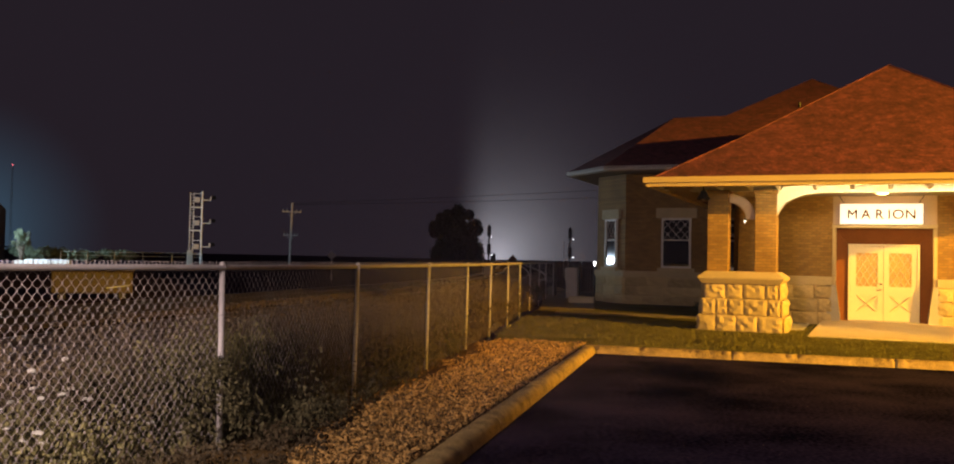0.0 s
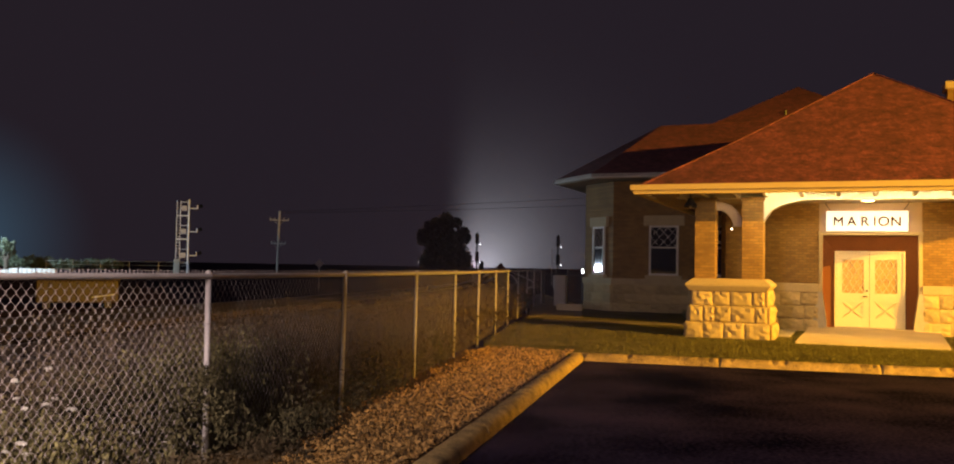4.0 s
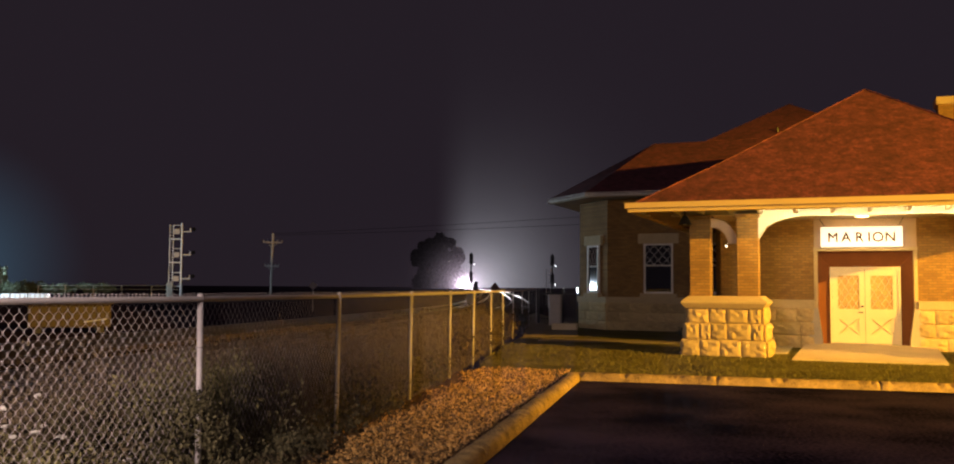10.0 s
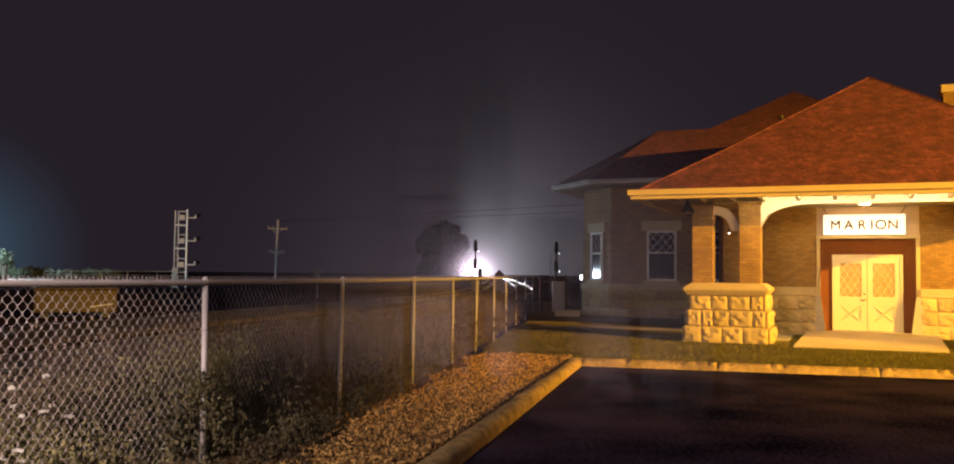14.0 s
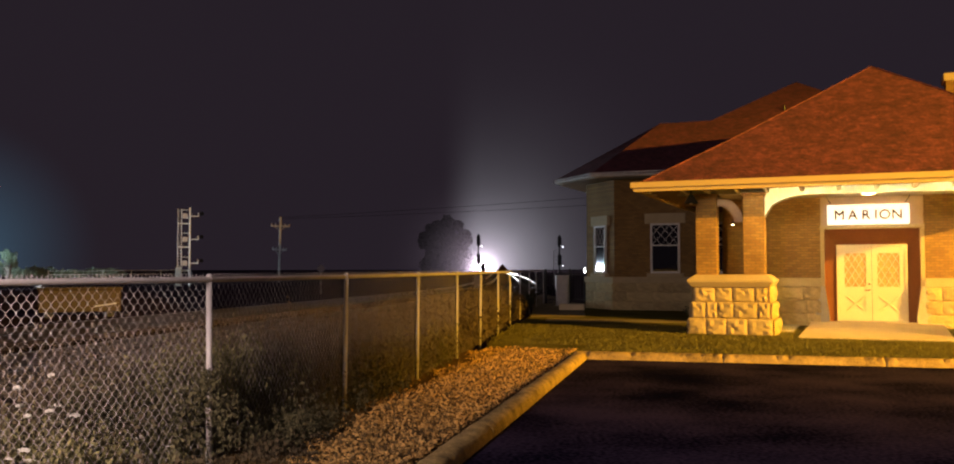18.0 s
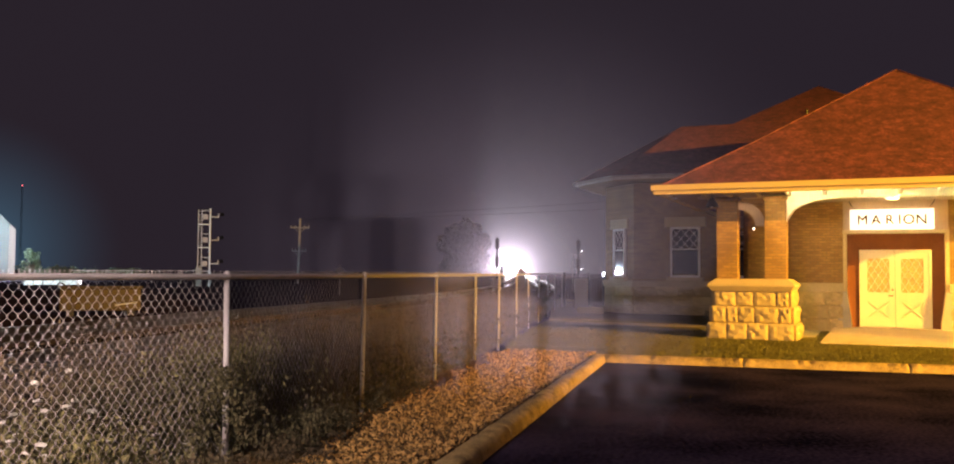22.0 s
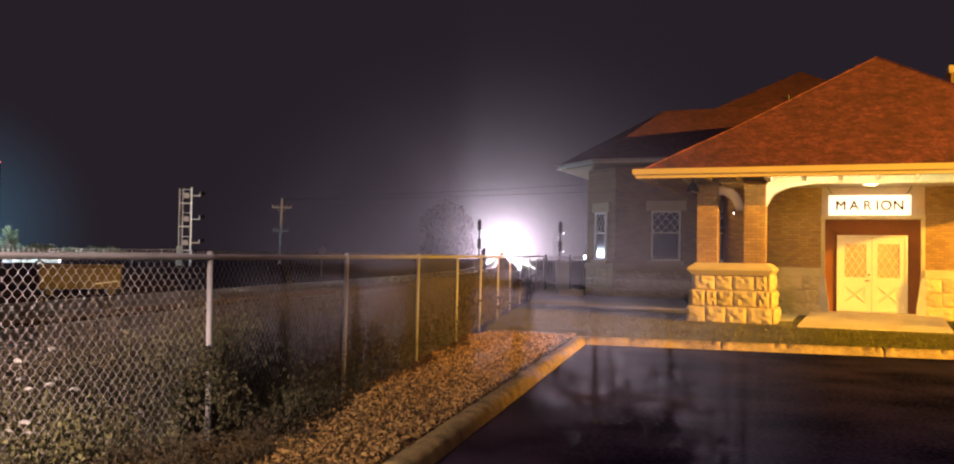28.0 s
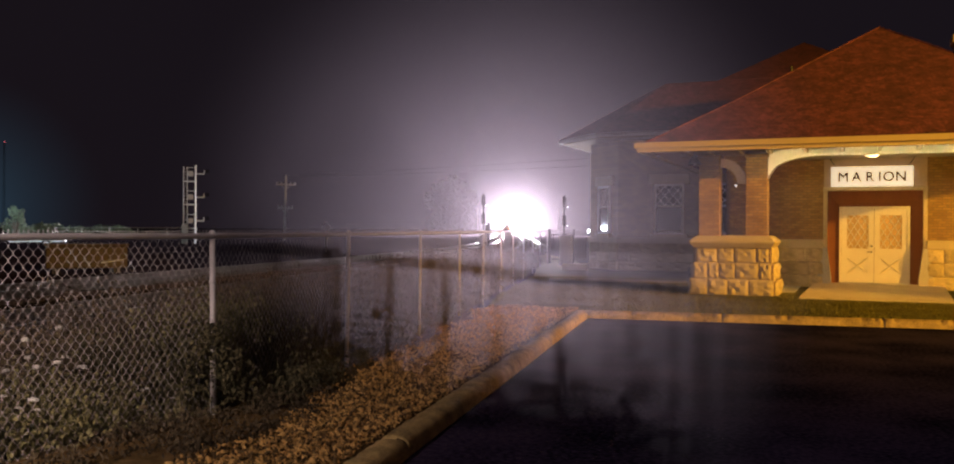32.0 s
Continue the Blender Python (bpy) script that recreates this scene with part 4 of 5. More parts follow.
ceiling_lamp(-0.19, -2.6)
p = DOOR @ Vector((0.0, -2.6, 3.36))
point_light("porch_light", p, 125, WARM, 0.14)


# unseen strip and area light added to brighten the white arched beam
strip = thing("eave_fill_strip", "slim glowing strip added out of sight behind the front gutter", "lamp", DOOR)
part("housing", boxed(-2.6, 2.6, -5.98, -5.90, 3.46, 3.53), TRIM, strip)
part("tube", rods(((-2.55, -5.88, 3.49), (2.55, -5.88, 3.49), 0.018)), LAMPGLOW, strip, "glowing tube")
data = bpy.data.lights.new("eave_fill_light", "AREA")
data.shape, data.size, data.size_y, data.energy, data.color = "RECTANGLE", 5.0, 0.05, 150, (1.0, 0.70, 0.30)
ob = new("eave_fill_light", data)
ob.matrix_basis = DOOR @ pose(0, -5.85, 3.47, 106, 0, 0)


# ---- main block behind the porch ----
def sash_window(parent, m, wide, high):
    """A sash window with diamond glazing in its upper half; its face towards -y, standing on z = 0."""
    w = part("window", boxed(-wide / 2, wide / 2, 0.02, 0.05, 0, high), PANE, parent, "dark sash window pane")
    w.matrix_basis = m
    bm, t = bmesh.new(), 0.07
    box(bm, -wide / 2 - t, -wide / 2, -0.03, 0.06, -t, high + t)
    box(bm, wide / 2, wide / 2 + t, -0.03, 0.06, -t, high + t)
    box(bm, -wide / 2, wide / 2, -0.03, 0.06, high, high + t)
    box(bm, -wide / 2, wide / 2, -0.05, 0.06, -t, 0)
    part("window_frame", bm, TRIM, w, "white painted window frame")
    part("meeting_rail", boxed(-wide / 2, wide / 2, -0.01, 0.03, high * 0.55, high * 0.55 + 0.05), TRIM, w)
    bm = bmesh.new()
    z0, z1 = high * 0.55 + 0.05, high
    n = 3
    step = wide / n
    for i in range(-3, n + 3):
        for k in (0, 1):
            u0, u1 = -wide / 2 + i * step, -wide / 2 + (i + 2) * step
            a, b = Vector((u0, z0)), Vector((u1, z1))
            if u0 < -wide / 2:
                a = a.lerp(b, (-wide / 2 - u0) / (u1 - u0))
            if u1 > wide / 2:
                b = a.lerp(b, (wide / 2 - a.x) / (u1 - a.x))
            if b.x - a.x < 0.05 or a.x > wide / 2:
                continue
            s = -1 if k else 1
            rod(bm, (s * a.x, 0.008, a.y), (s * b.x, 0.008, b.y), 0.009, sides=4)
    part("lattice", bm, TRIM, w, "diamond glazing bars")
    part("lintel", boxed(-wide / 2 - 0.28, wide / 2 + 0.28, -0.04, 0.1, high + t, high + t + 0.38, bevel=0.01), CAPSTONE, w, "stone lintel")
    part("sill", boxed(-wide / 2 - 0.2, wide / 2 + 0.2, -0.12, 0.1, -t - 0.16, -t, bevel=0.01), CAPSTONE, w, "stone sill")
    return w


def main_block():
    rnd = random.Random(47)
    plan_wall = [(-9.05, 7.0), (-10.55, 8.5), (-10.55, 20.0), (10.0, 20.0), (10.0, 7.0)]
    core = [(-8.95, 7.12), (-10.43, 8.6), (-10.43, 19.9), (9.9, 19.9), (9.9, 7.12)]
    part("wall", prism(plan_wall, 1.30, 5.2), BRICK, station, "brown brick wall of the main block")
    low = part("plinth", prism(core, 0, 1.12), MORTAR, station, "rock-faced stone base")
    stones(low, -9.03, -3.9, 7.07, 0.02, 1.08, 3, rnd, 0.75, depth=0.24)
    turn = pose(0, 0, 0, 0, 0, -45)
    start = turn.inverted() @ Vector((-10.5, 8.45, 0))
    stones(low, start.x, start.x + 2.1, start.y + 0.02, 0.02, 1.08, 3, rnd, 0.7, side=-45, depth=0.24)
    grow = [(-9.10, 6.9), (-10.65, 8.46), (-10.65, 20.1), (10.1, 20.1), (10.1, 6.9)]
    part("belt_course", prism(grow, 1.08, 1.31), CAPSTONE, station, "dressed stone belt course")
    sash_window(station, pose(-7.09, 6.94, 1.52), 0.96, 1.74)
    sash_window(station, pose(-4.72, 6.94, 1.52), 0.96, 1.74)
    c = Vector((-9.80, 7.74, 0))
    sash_window(station, pose(c.x, c.y, 1.52, 0, 0, -45) @ pose(0.1, -0.07, 0), 0.72, 1.72)
    eave = [(10.0, 5.75), (-9.62, 5.75), (-11.75, 7.95), (-11.75, 20.6), (10.0, 20.6)]
    z, ridge = 5.20, 7.92
    tip, ra, rb = (-8.2, 12.0, ridge), (-5.2, 12.0, ridge), (4.0, 12.0, ridge)
    e = [(x, y, z) for x, y in eave]
    part("main_roof", slab([[e[1], e[0], rb, tip], [e[2], e[1], tip], [e[3], e[2], tip], [e[4], e[3], tip, rb], [e[0], e[4], rb]], 0.08), SHINGLE, station, "red-brown shingle hip roof of the main block")
    peak = (-2.89, 17.7, 10.4)
    base = [(-6.0, 12.0, 7.93), (0.6, 12.0, 7.93), (0.6, 23.0, 7.93), (-6.0, 23.0, 7.93)]
    part("upper_roof", slab([[base[0], base[1], peak], [base[3], base[0], peak], [base[2], base[3], peak], [base[1], base[2], peak]], 0.08), SHINGLE, station, "upper shingle roof")
    bm = bmesh.new()
    for a, b in ((e[0], e[1]), (e[1], e[2]), (e[2], e[3])):
        a, b = Vector(a), Vector(b)
        way = (b - a).normalized()
        out = Vector((-way.y, way.x, 0)) * -0.12
        vs = [bm.verts.new(p + o + Vector((0, 0, h))) for p in (a, b) for o in (Vector(), out) for h in (-0.12, 0.02)]
        for f in ((0, 1, 3, 2), (4, 6, 7, 5), (0, 4, 5, 1), (2, 3, 7, 6), (1, 5, 7, 3), (0, 2, 6, 4)):
            bm.faces.new([vs[j] for j in f])
    bmesh.ops.recalc_face_normals(bm, faces=bm.faces)
    part("gutter", bm, TRIM, station, "white painted gutter")
    part("soffit", prism([(x * 0.985, y + 0.05) for x, y in eave], 5.04, 5.08), SOFFIT, station)
    ch = part("chimney", boxed(2.75, 3.65, 10.2, 11.1, 6.5, 8.55), BRICK, station, "brick chimney")
    part("chimney_cap", boxed(2.65, 3.75, 10.1, 11.2, 8.55, 8.85, bevel=0.03), CAPSTONE, ch, "stone chimney cap")
    part("roof_vent", rods(((-3.13, 12.9, 8.2), (-3.13, 12.9, 8.5), 0.06)), DARKMETAL, station, "dark vent pipe")


main_block()


def wall_lamp(m, name, label, glow=None):
    w = thing(name, label, "lamp", DOOR @ m)
    bm = bmesh.new()
    bmesh.ops.create_cone(bm, cap_ends=False, segments=16, radius1=0.17, radius2=0.05, depth=0.22, matrix=Matrix.Translation((0, 0, -0.11)))
    part("shade", bm, DARKMETAL, w, "black bell shade")
    part("stem", rods(((0, 0, 0), (0, 0, 0.18), 0.015)), DARKMETAL, w)
    bm = bmesh.new()
    bmesh.ops.create_uvsphere(bm, u_segments=10, v_segments=6, radius=0.05, matrix=Matrix.Translation((0, 0, -0.19)))
    part("bulb", bm, glow or TRIM, w, smooth=True)


wall_lamp(pose(-4.2, -5.0, 3.42), "hanging_lamp", "black bell-shaped lamp hanging under the eaves")


def spot(m, label):
    w = thing("spot_lamp", label, "lamp", DOOR @ m, "small spot lamps on the porch")
    bm = bmesh.new()
    bmesh.ops.create_uvsphere(bm, u_segments=10, v_segments=6, radius=0.02)
    part("bulb", bm, SPOTGLOW, w, smooth=True)
    part("bracket", rods(((0, 0.03, 0.02), (0, 0.16, 0.1), 0.015)), DARKMETAL, w)


spot(pose(-3.35, -3.9, 2.72), "small glowing spot lamp between brick pillars")


bollard = thing("bollard_lamp", "small bright bollard lamp beside the track walk", "lamp", pose(4.95, 44.0, 0.0))
part("post", rods(((0, 0, 0), (0, 0, 1.44), 0.05)), DARKMETAL, bollard)
part("lens", rods(((0, 0, 1.44), (0, 0, 1.62), 0.022)), BOLLARD, bollard, "glowing lens")
part("cap", rods(((0, 0, 1.62), (0, 0, 1.66), 0.06)), DARKMETAL, bollard)


# ---- walks and gate by the tracks ----
solid("walkway", prism([(1.9, 27.6), (7.2, 26.3), (7.5, 27.4), (2.1, 29.2)], -0.3, 0.056), OLIVEPATH, "pale concrete path across the grass", "pavement", kind="structure")
solid("platform_walk", prism([(1.6, 30.0), (3.4, 30.0), (4.4, 40.0), (3.6, 70.0), (2.2, 70.0), (2.3, 40.0)], -0.3, 0.056), OLIVEPATH, "concrete walk along the track side", "pavement", kind="structure")


def iron_gate():
    g = thing("iron_fence", "dark iron picket fence beside the station", "fence", pose(2.9, 41.4, 0, 0, 0, -12))
    for z in (0.25, 1.35):
        part("rail", boxed(0, 2.2, -0.02, 0.02, z - 0.02, z + 0.02), DARKMETAL, g)
    picket = mesh_of("picket", boxed(-0.012, 0.012, -0.012, 0.012, 0.05, 1.5), DARKMETAL)
    for i in range(19):
        part("picket", picket, DARKMETAL, g).location = (0.06 + i * 0.116, 0, 0)
    post = mesh_of("post", boxed(-0.05, 0.05, -0.05, 0.05, 0, 1.62, bevel=0.012), DARKMETAL)
    for u in (0, 1.1, 2.2):
        part("post", post, DARKMETAL, g).location = (u, 0, 0)


iron_gate()
box_m = pose(3.45, 39.0, 0.0, 0, 0, -15)
cab = thing("utility_cabinet", "grey metal utility cabinet beside the track walk", "cabinet", box_m)
part("body", boxed(-0.25, 0.25, -0.2, 0.2, 0.08, 1.35, bevel=0.02), GALV, cab)
part("door", boxed(-0.21, 0.21, -0.215, -0.2, 0.16, 1.28, bevel=0.005), GALV, cab)
part("plinth", boxed(-0.3, 0.3, -0.25, 0.25, 0, 0.08), CONCRETE, cab)
solid("step_block", boxed(-0.48, 0.48, -0.2, 0.2, 0.0, 0.24, bevel=0.02), APRON, "pale concrete step block on the track walk", "step", pose(3.45, 35.0, 0.05, 0, 0, -12))


def shrub(name, at, radius, count, size, mat, label, rnd):
    verts, faces = [], []
    s = thing(name, label, "shrub", pose(*at))
    for k in range(9):
        a = rnd.uniform(0, 6.28)
        r = rnd.random() ** 0.5 * 0.65
        leaf_cloud(verts, faces, (radius[0] * r * math.cos(a), radius[1] * r * math.sin(a), radius[2] * rnd.uniform(0.5, 1.2)), (radius[0] * 0.5, radius[1] * 0.5, radius[2] * 0.5), count // 9, size, rnd)
    part("crown", raw("crown", verts, faces, mat), mat, s)
    part("stem", rods(((0, 0, 0), (0.05, 0, radius[2]), 0.03), ((0, 0, 0), (-0.2 * radius[0], 0.1, radius[2]), 0.02), sides=6), BARK, s)


shrub("shrub", (6.6, 27.6, 0.05), (0.55, 0.5, 0.34), 900, 0.05, FOLIAGE, "low dark shrub by the station wall", random.Random(51))
shrub("shrub", (1.55, 33.5, 0.0), (0.35, 0.7, 0.55), 900, 0.05, FOLIAGE, "dark shrub at the end of the fence", random.Random(52))


# ---- railway ----
def catmull(points, per):
    out = []
    pts = [Vector(p) for p in points]
    for i in range(len(pts) - 1):
        p0, p1, p2, p3 = pts[max(i - 1, 0)], pts[i], pts[i + 1], pts[min(i + 2, len(pts) - 1)]
        for k in range(per):
            t = k / per
            out.append(0.5 * ((2 * p1) + (p2 - p0) * t + (2 * p0 - 5 * p1 + 4 * p2 - p3) * t * t + (3 * p1 - p0 - 3 * p2 + p3) * t ** 3))
    out.append(pts[-1])
    return out


LINE = catmull(TRACK, 12)


def sweep(section, offset):
    """Faces along the line for a section of (across, z) points."""
    verts, faces = [], []
    n = len(section)
    for i, p in enumerate(LINE):
        way = (LINE[min(i + 1, len(LINE) - 1)] - LINE[max(i - 1, 0)]).normalized()
        side = Vector((way.y, -way.x))
        for s, z in section:
            q = p + side * (s + offset)
            verts.append((q.x, q.y, z))
        if i:
            faces += [((i - 1) * n + j, (i - 1) * n + (j + 1) % n, i * n + (j + 1) % n, i * n + j) for j in range(n)]
    return verts, faces


def railway():
    for k, off in enumerate((0.0, 4.3)):
        track = thing("railway_track", "railway track with wooden ties on stone ballast", "railway track", group="parallel railway tracks", kind="structure")
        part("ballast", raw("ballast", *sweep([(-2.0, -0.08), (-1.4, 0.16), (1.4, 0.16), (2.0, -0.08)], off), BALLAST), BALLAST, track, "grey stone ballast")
        for s in (-0.75, 0.75):
            part("rail", raw("rail", *sweep([(s - 0.035, 0.24), (s - 0.035, 0.38), (s + 0.035, 0.38), (s + 0.035, 0.24), (s + 0.07, 0.20), (s - 0.07, 0.20)], off), RAILSTEEL), RAILSTEEL, track, "worn steel rail")
        tie = mesh_of("tie", boxed(-1.28, 1.28, -0.11, 0.11, 0.12, 0.24, bevel=0.01), TIE)
        n, gone, last = 0, 0.0, None
        for a, b in zip(LINE[::-1], LINE[::-1][1:]):
            way = (b - a).normalized()
            side = Vector((way.y, -way.x))
            length = (b - a).length
            while gone < length and n < 150:
                q = a + way * gone - side * off
                if q.y > -5:
                    part("tie", tie, TIE, track).matrix_basis = pose(q.x, q.y, 0, 0, 0, math.degrees(math.atan2(way.y, way.x)) - 90)
                    n += 1
                gone += 0.6
            gone -= length


railway()


def signal_head(parent, z, u, name="signal_head"):
    h = part(name, boxed(u - 0.16, u + 0.16, -0.12, 0.12, z - 0.48, z + 0.48, bevel=0.12), DARKMETAL, parent, "black signal head with rounded backboard")
    for k in (-0.25, 0.0, 0.25):
        part("hood", rods(((u, -0.12, z + k), (u, -0.34, z + k), 0.09)), DARKMETAL, h)
    part("lamp", rods(((u + 0.24, -0.05, z - 0.45), (u + 0.24, -0.13, z - 0.45), 0.045)), SIGNALGLOW, h, "small bright lamp")


def block_signal(x, y, label, tall):
    s = thing("block_signal", label, "railway signal", pose(x, y, 0), "block signals beside the line")
    part("mast", rods(((0, 0.1, 0), (0, 0.1, tall), 0.06)), DARKMETAL, s)
    for z in (tall - 0.55, tall - 2.05):
        signal_head(s, z, 0)
    bm = bmesh.new()
    for k in (-0.18, 0.18):
        rod(bm, (k - 0.3, 0.2, 0.2), (k - 0.3, 0.2, tall - 1.2), 0.018, sides=5)
    for i in range(int((tall - 1.4) / 0.3)):
        rod(bm, (-0.48, 0.2, 0.4 + i * 0.3), (-0.12, 0.2, 0.4 + i * 0.3), 0.012, sides=5)
    part("ladder", bm, GALV, s, "steel ladder")
    part("base_box", boxed(-0.35, 0.35, -0.2, 0.3, 0, 1.1, bevel=0.03), GALV, s)


block_signal(-0.25, 75.0, "two-headed railway block signal on a dark mast", 4.5)
block_signal(6.4, 75.0, "two-headed railway block signal with white marker lamps", 4.4)


def mast_signal():
    s = thing("signal_mast", "tall signal mast in lightened steel with ladder and brackets", "railway signal", pose(-29.3, 90.0, 0, 0, 0, 18))
    h = 7.75
    part("mast", rods(((0.5, 0, 0), (0.5, 0, h), 0.085)), LIGHTSTEEL, s, "lightened steel mast")
    bm = bmesh.new()
    for u in (-0.62, -0.28):
        rod(bm, (u, 0, 0.2), (u, 0, h - 0.15), 0.035, sides=6)
    for i in range(24):
        rod(bm, (-0.62, 0, 0.5 + i * 0.3), (-0.28, 0, 0.5 + i * 0.3), 0.016, sides=4)
    part("ladder", bm, LIGHTSTEEL, s, "steel ladder")
    for z in (h - 1.6, h - 3.9, 1.5):
        part("bracket", rods(((-0.62, 0, z), (0.5, 0, z), 0.06), sides=6), LIGHTSTEEL, s)
        part("signal_arm", rods(((0.5, 0, z + 0.75), (1.35, 0, z + 0.75), 0.05), ((1.3, 0, z + 0.75), (1.3, 0, z + 1.1), 0.05), sides=6), LIGHTSTEEL, s)
        part("stay", rods(((-0.3, 0, z + 1.35), (0.5, 0, z + 1.35), 0.03), sides=5), LIGHTSTEEL, s)
        hd = part("signal_head", rods(((1.62, -0.2, z + 1.0), (1.62, 0.1, z + 1.0), 0.19), sides=18), NEARBLACK, s, "round black signal backboard")
        part("hood", rods(((1.62, 0.1, z + 1.0), (1.62, 0.45, z + 1.0), 0.09)), DARKMETAL, hd)
        part("relay_box", boxed(-0.2, 0.3, -0.15, 0.15, z + 0.5, z + 1.0, bevel=0.03), GALV, s)
    part("base", boxed(-0.8, -0.2, -0.35, 0.35, 0, 1.9, bevel=0.06), CONCRETE, s, "pale concrete base")


mast_signal()


def utility_pole(x, y, h, label):
    u = thing("utility_pole", label, "utility pole", pose(x, y, 0, 0, 1.2, 0), "utility poles along the line")
    part("pole", rods(((0, 0, -0.5), (0, 0, h), 0.14)), WOODPOLE, u)
    for z, w in ((h - 1.2, 1.25), (h - 4.3, 0.95)):
        a = part("crossarm", boxed(-w, w, -0.07, 0.07, z - 0.07, z + 0.07), WOODPOLE, u)
        for k in (-0.95, -0.5, 0.5, 0.95):
            part("insulator", rods(((k * w, 0, z + 0.06), (k * w, 0, z + 0.34), 0.06)), GALV, a)
        part("brace", rods(((-0.6 * w, -0.08, z), (0, -0.1, z - 0.7), 0.03), ((0.6 * w, -0.08, z), (0, -0.1, z - 0.7), 0.03)), GALV, u)
    return u


def wires(pole):
    """Two wires from the pole's top across the line, their far ends free and set in height to fit the camera's view."""
    for z0, z1 in ((8.25, 13.0), (8.45, 14.6)):
        bm = bmesh.new()
        last = None
        for i in range(25):
            k = i / 24
            p = Vector((75 * k, -12 * k, z0 + (z1 - z0) * k - 1.6 * k * (1 - k)))
            if last:
                rod(bm, last, p, 0.022, sides=4)
            last = p
        part("overhead_wire", bm, DARKMETAL, pole, "thin dark overhead wire")


wires(utility_pole(-26.6, 120.0, 8.5, "weathered utility pole with two crossarms"))


def warning_sign(x, y, z, s, label):
    w = thing("warning_sign", label, "sign", pose(x, y, 0))
    part("post", rods(((0, 0.03, 0), (0, 0.03, z), 0.04)), GALV, w)
    part("plate", prism([(0, -s), (s, 0), (0, s), (-s, 0)], -0.015, 0.015), GALV, w).matrix_basis = pose(0, 0, z, 90, 0, 0)


warning_sign(-10.53, 60.0, 1.66, 0.30, "grey diamond track sign on a post")
hut = thing("track_hut", "small dark hut with a pointed roof beside the line", "hut", pose(2.1, 92.0, 0))
part("wall", boxed(-0.4, 0.4, -0.4, 0.4, 0, 1.5), DARKMETAL, hut)
bm = bmesh.new()
bmesh.ops.create_cone(bm, cap_ends=True, segments=4, radius1=0.8, radius2=0.04, depth=0.62, matrix=Matrix.Translation((0, 0, 1.8)) @ pose(0, 0, 0, 0, 0, 45))
part("roof", bm, BROWN, hut, "brown pointed roof")
part("door", boxed(-0.25, 0.25, -0.43, -0.4, 0.1, 1.4, bevel=0.01), DARKMETAL, hut)
# box added here only to block the headlight for part of its approach
blocker = thing("headlight_blocker", "dark metal box added beside a signal mast to block the headlight", "cabinet", pose(0.12, 75.2, 0))
part("body", boxed(-0.2, 0.2, -0.3, 0.3, 0.1, 2.1, bevel=0.03), DARKMETAL, blocker)
part("door", boxed(-0.17, 0.17, -0.32, -0.3, 0.2, 2.0, bevel=0.01), DARKMETAL, blocker)
part("base", boxed(-0.28, 0.28, -0.36, 0.36, 0, 0.1), CONCRETE, blocker)


# ---- yard to the left ----
def machine():
    """A low yellow equipment container."""
    m = thing("equipment_container", "low yellow steel equipment container in the yard", "container", pose(-14.5, 33.0, -0.08, 0, 0, 26))
    part("body", boxed(-1.35, 1.35, -0.7, 0.7, 0.2, 1.0, bevel=0.04), YELLOW, m, "yellow painted body")
    part("lid", boxed(-1.4, 1.4, -0.75, 0.75, 1.0, 1.08, bevel=0.02), YELLOW, m)
    for u in (-0.9, 0.0, 0.9):
        part("rib", boxed(u - 0.04, u + 0.04, -0.74, -0.7, 0.22, 0.98), YELLOW, m)
    part("handle_bar", rods(((0.45, -0.78, 0.40), (1.2, -0.78, 0.50), 0.02)), WHITEPAINT, m, "pale diagonal bar")
    for u in (-1.0, 1.0):
        part("skid", boxed(u - 0.12, u + 0.12, -0.75, 0.75, 0, 0.2), DARKMETAL, m)


machine()


def yard_fence():
    """A low wire fence across the far yard."""
    f = thing("yard_fence", "pale low wire fence across the far yard", "fence")
    a, b = Vector((-56.0, 118.0, -0.3)), Vector((-35.0, 110.0, -0.2))
    for z in (0.7, 1.3, 1.75):
        part("wire", rods((a + Vector((0, 0, z)), b + Vector((0, 0, z)), 0.022), sides=4), LIGHTSTEEL, f)
    for i in range(6):
        p = a.lerp(b, i / 5)
        part("post", rods(((p.x, p.y, -0.1), (p.x, p.y, 1.5), 0.035), sides=6), LIGHTSTEEL, f)


yard_fence()


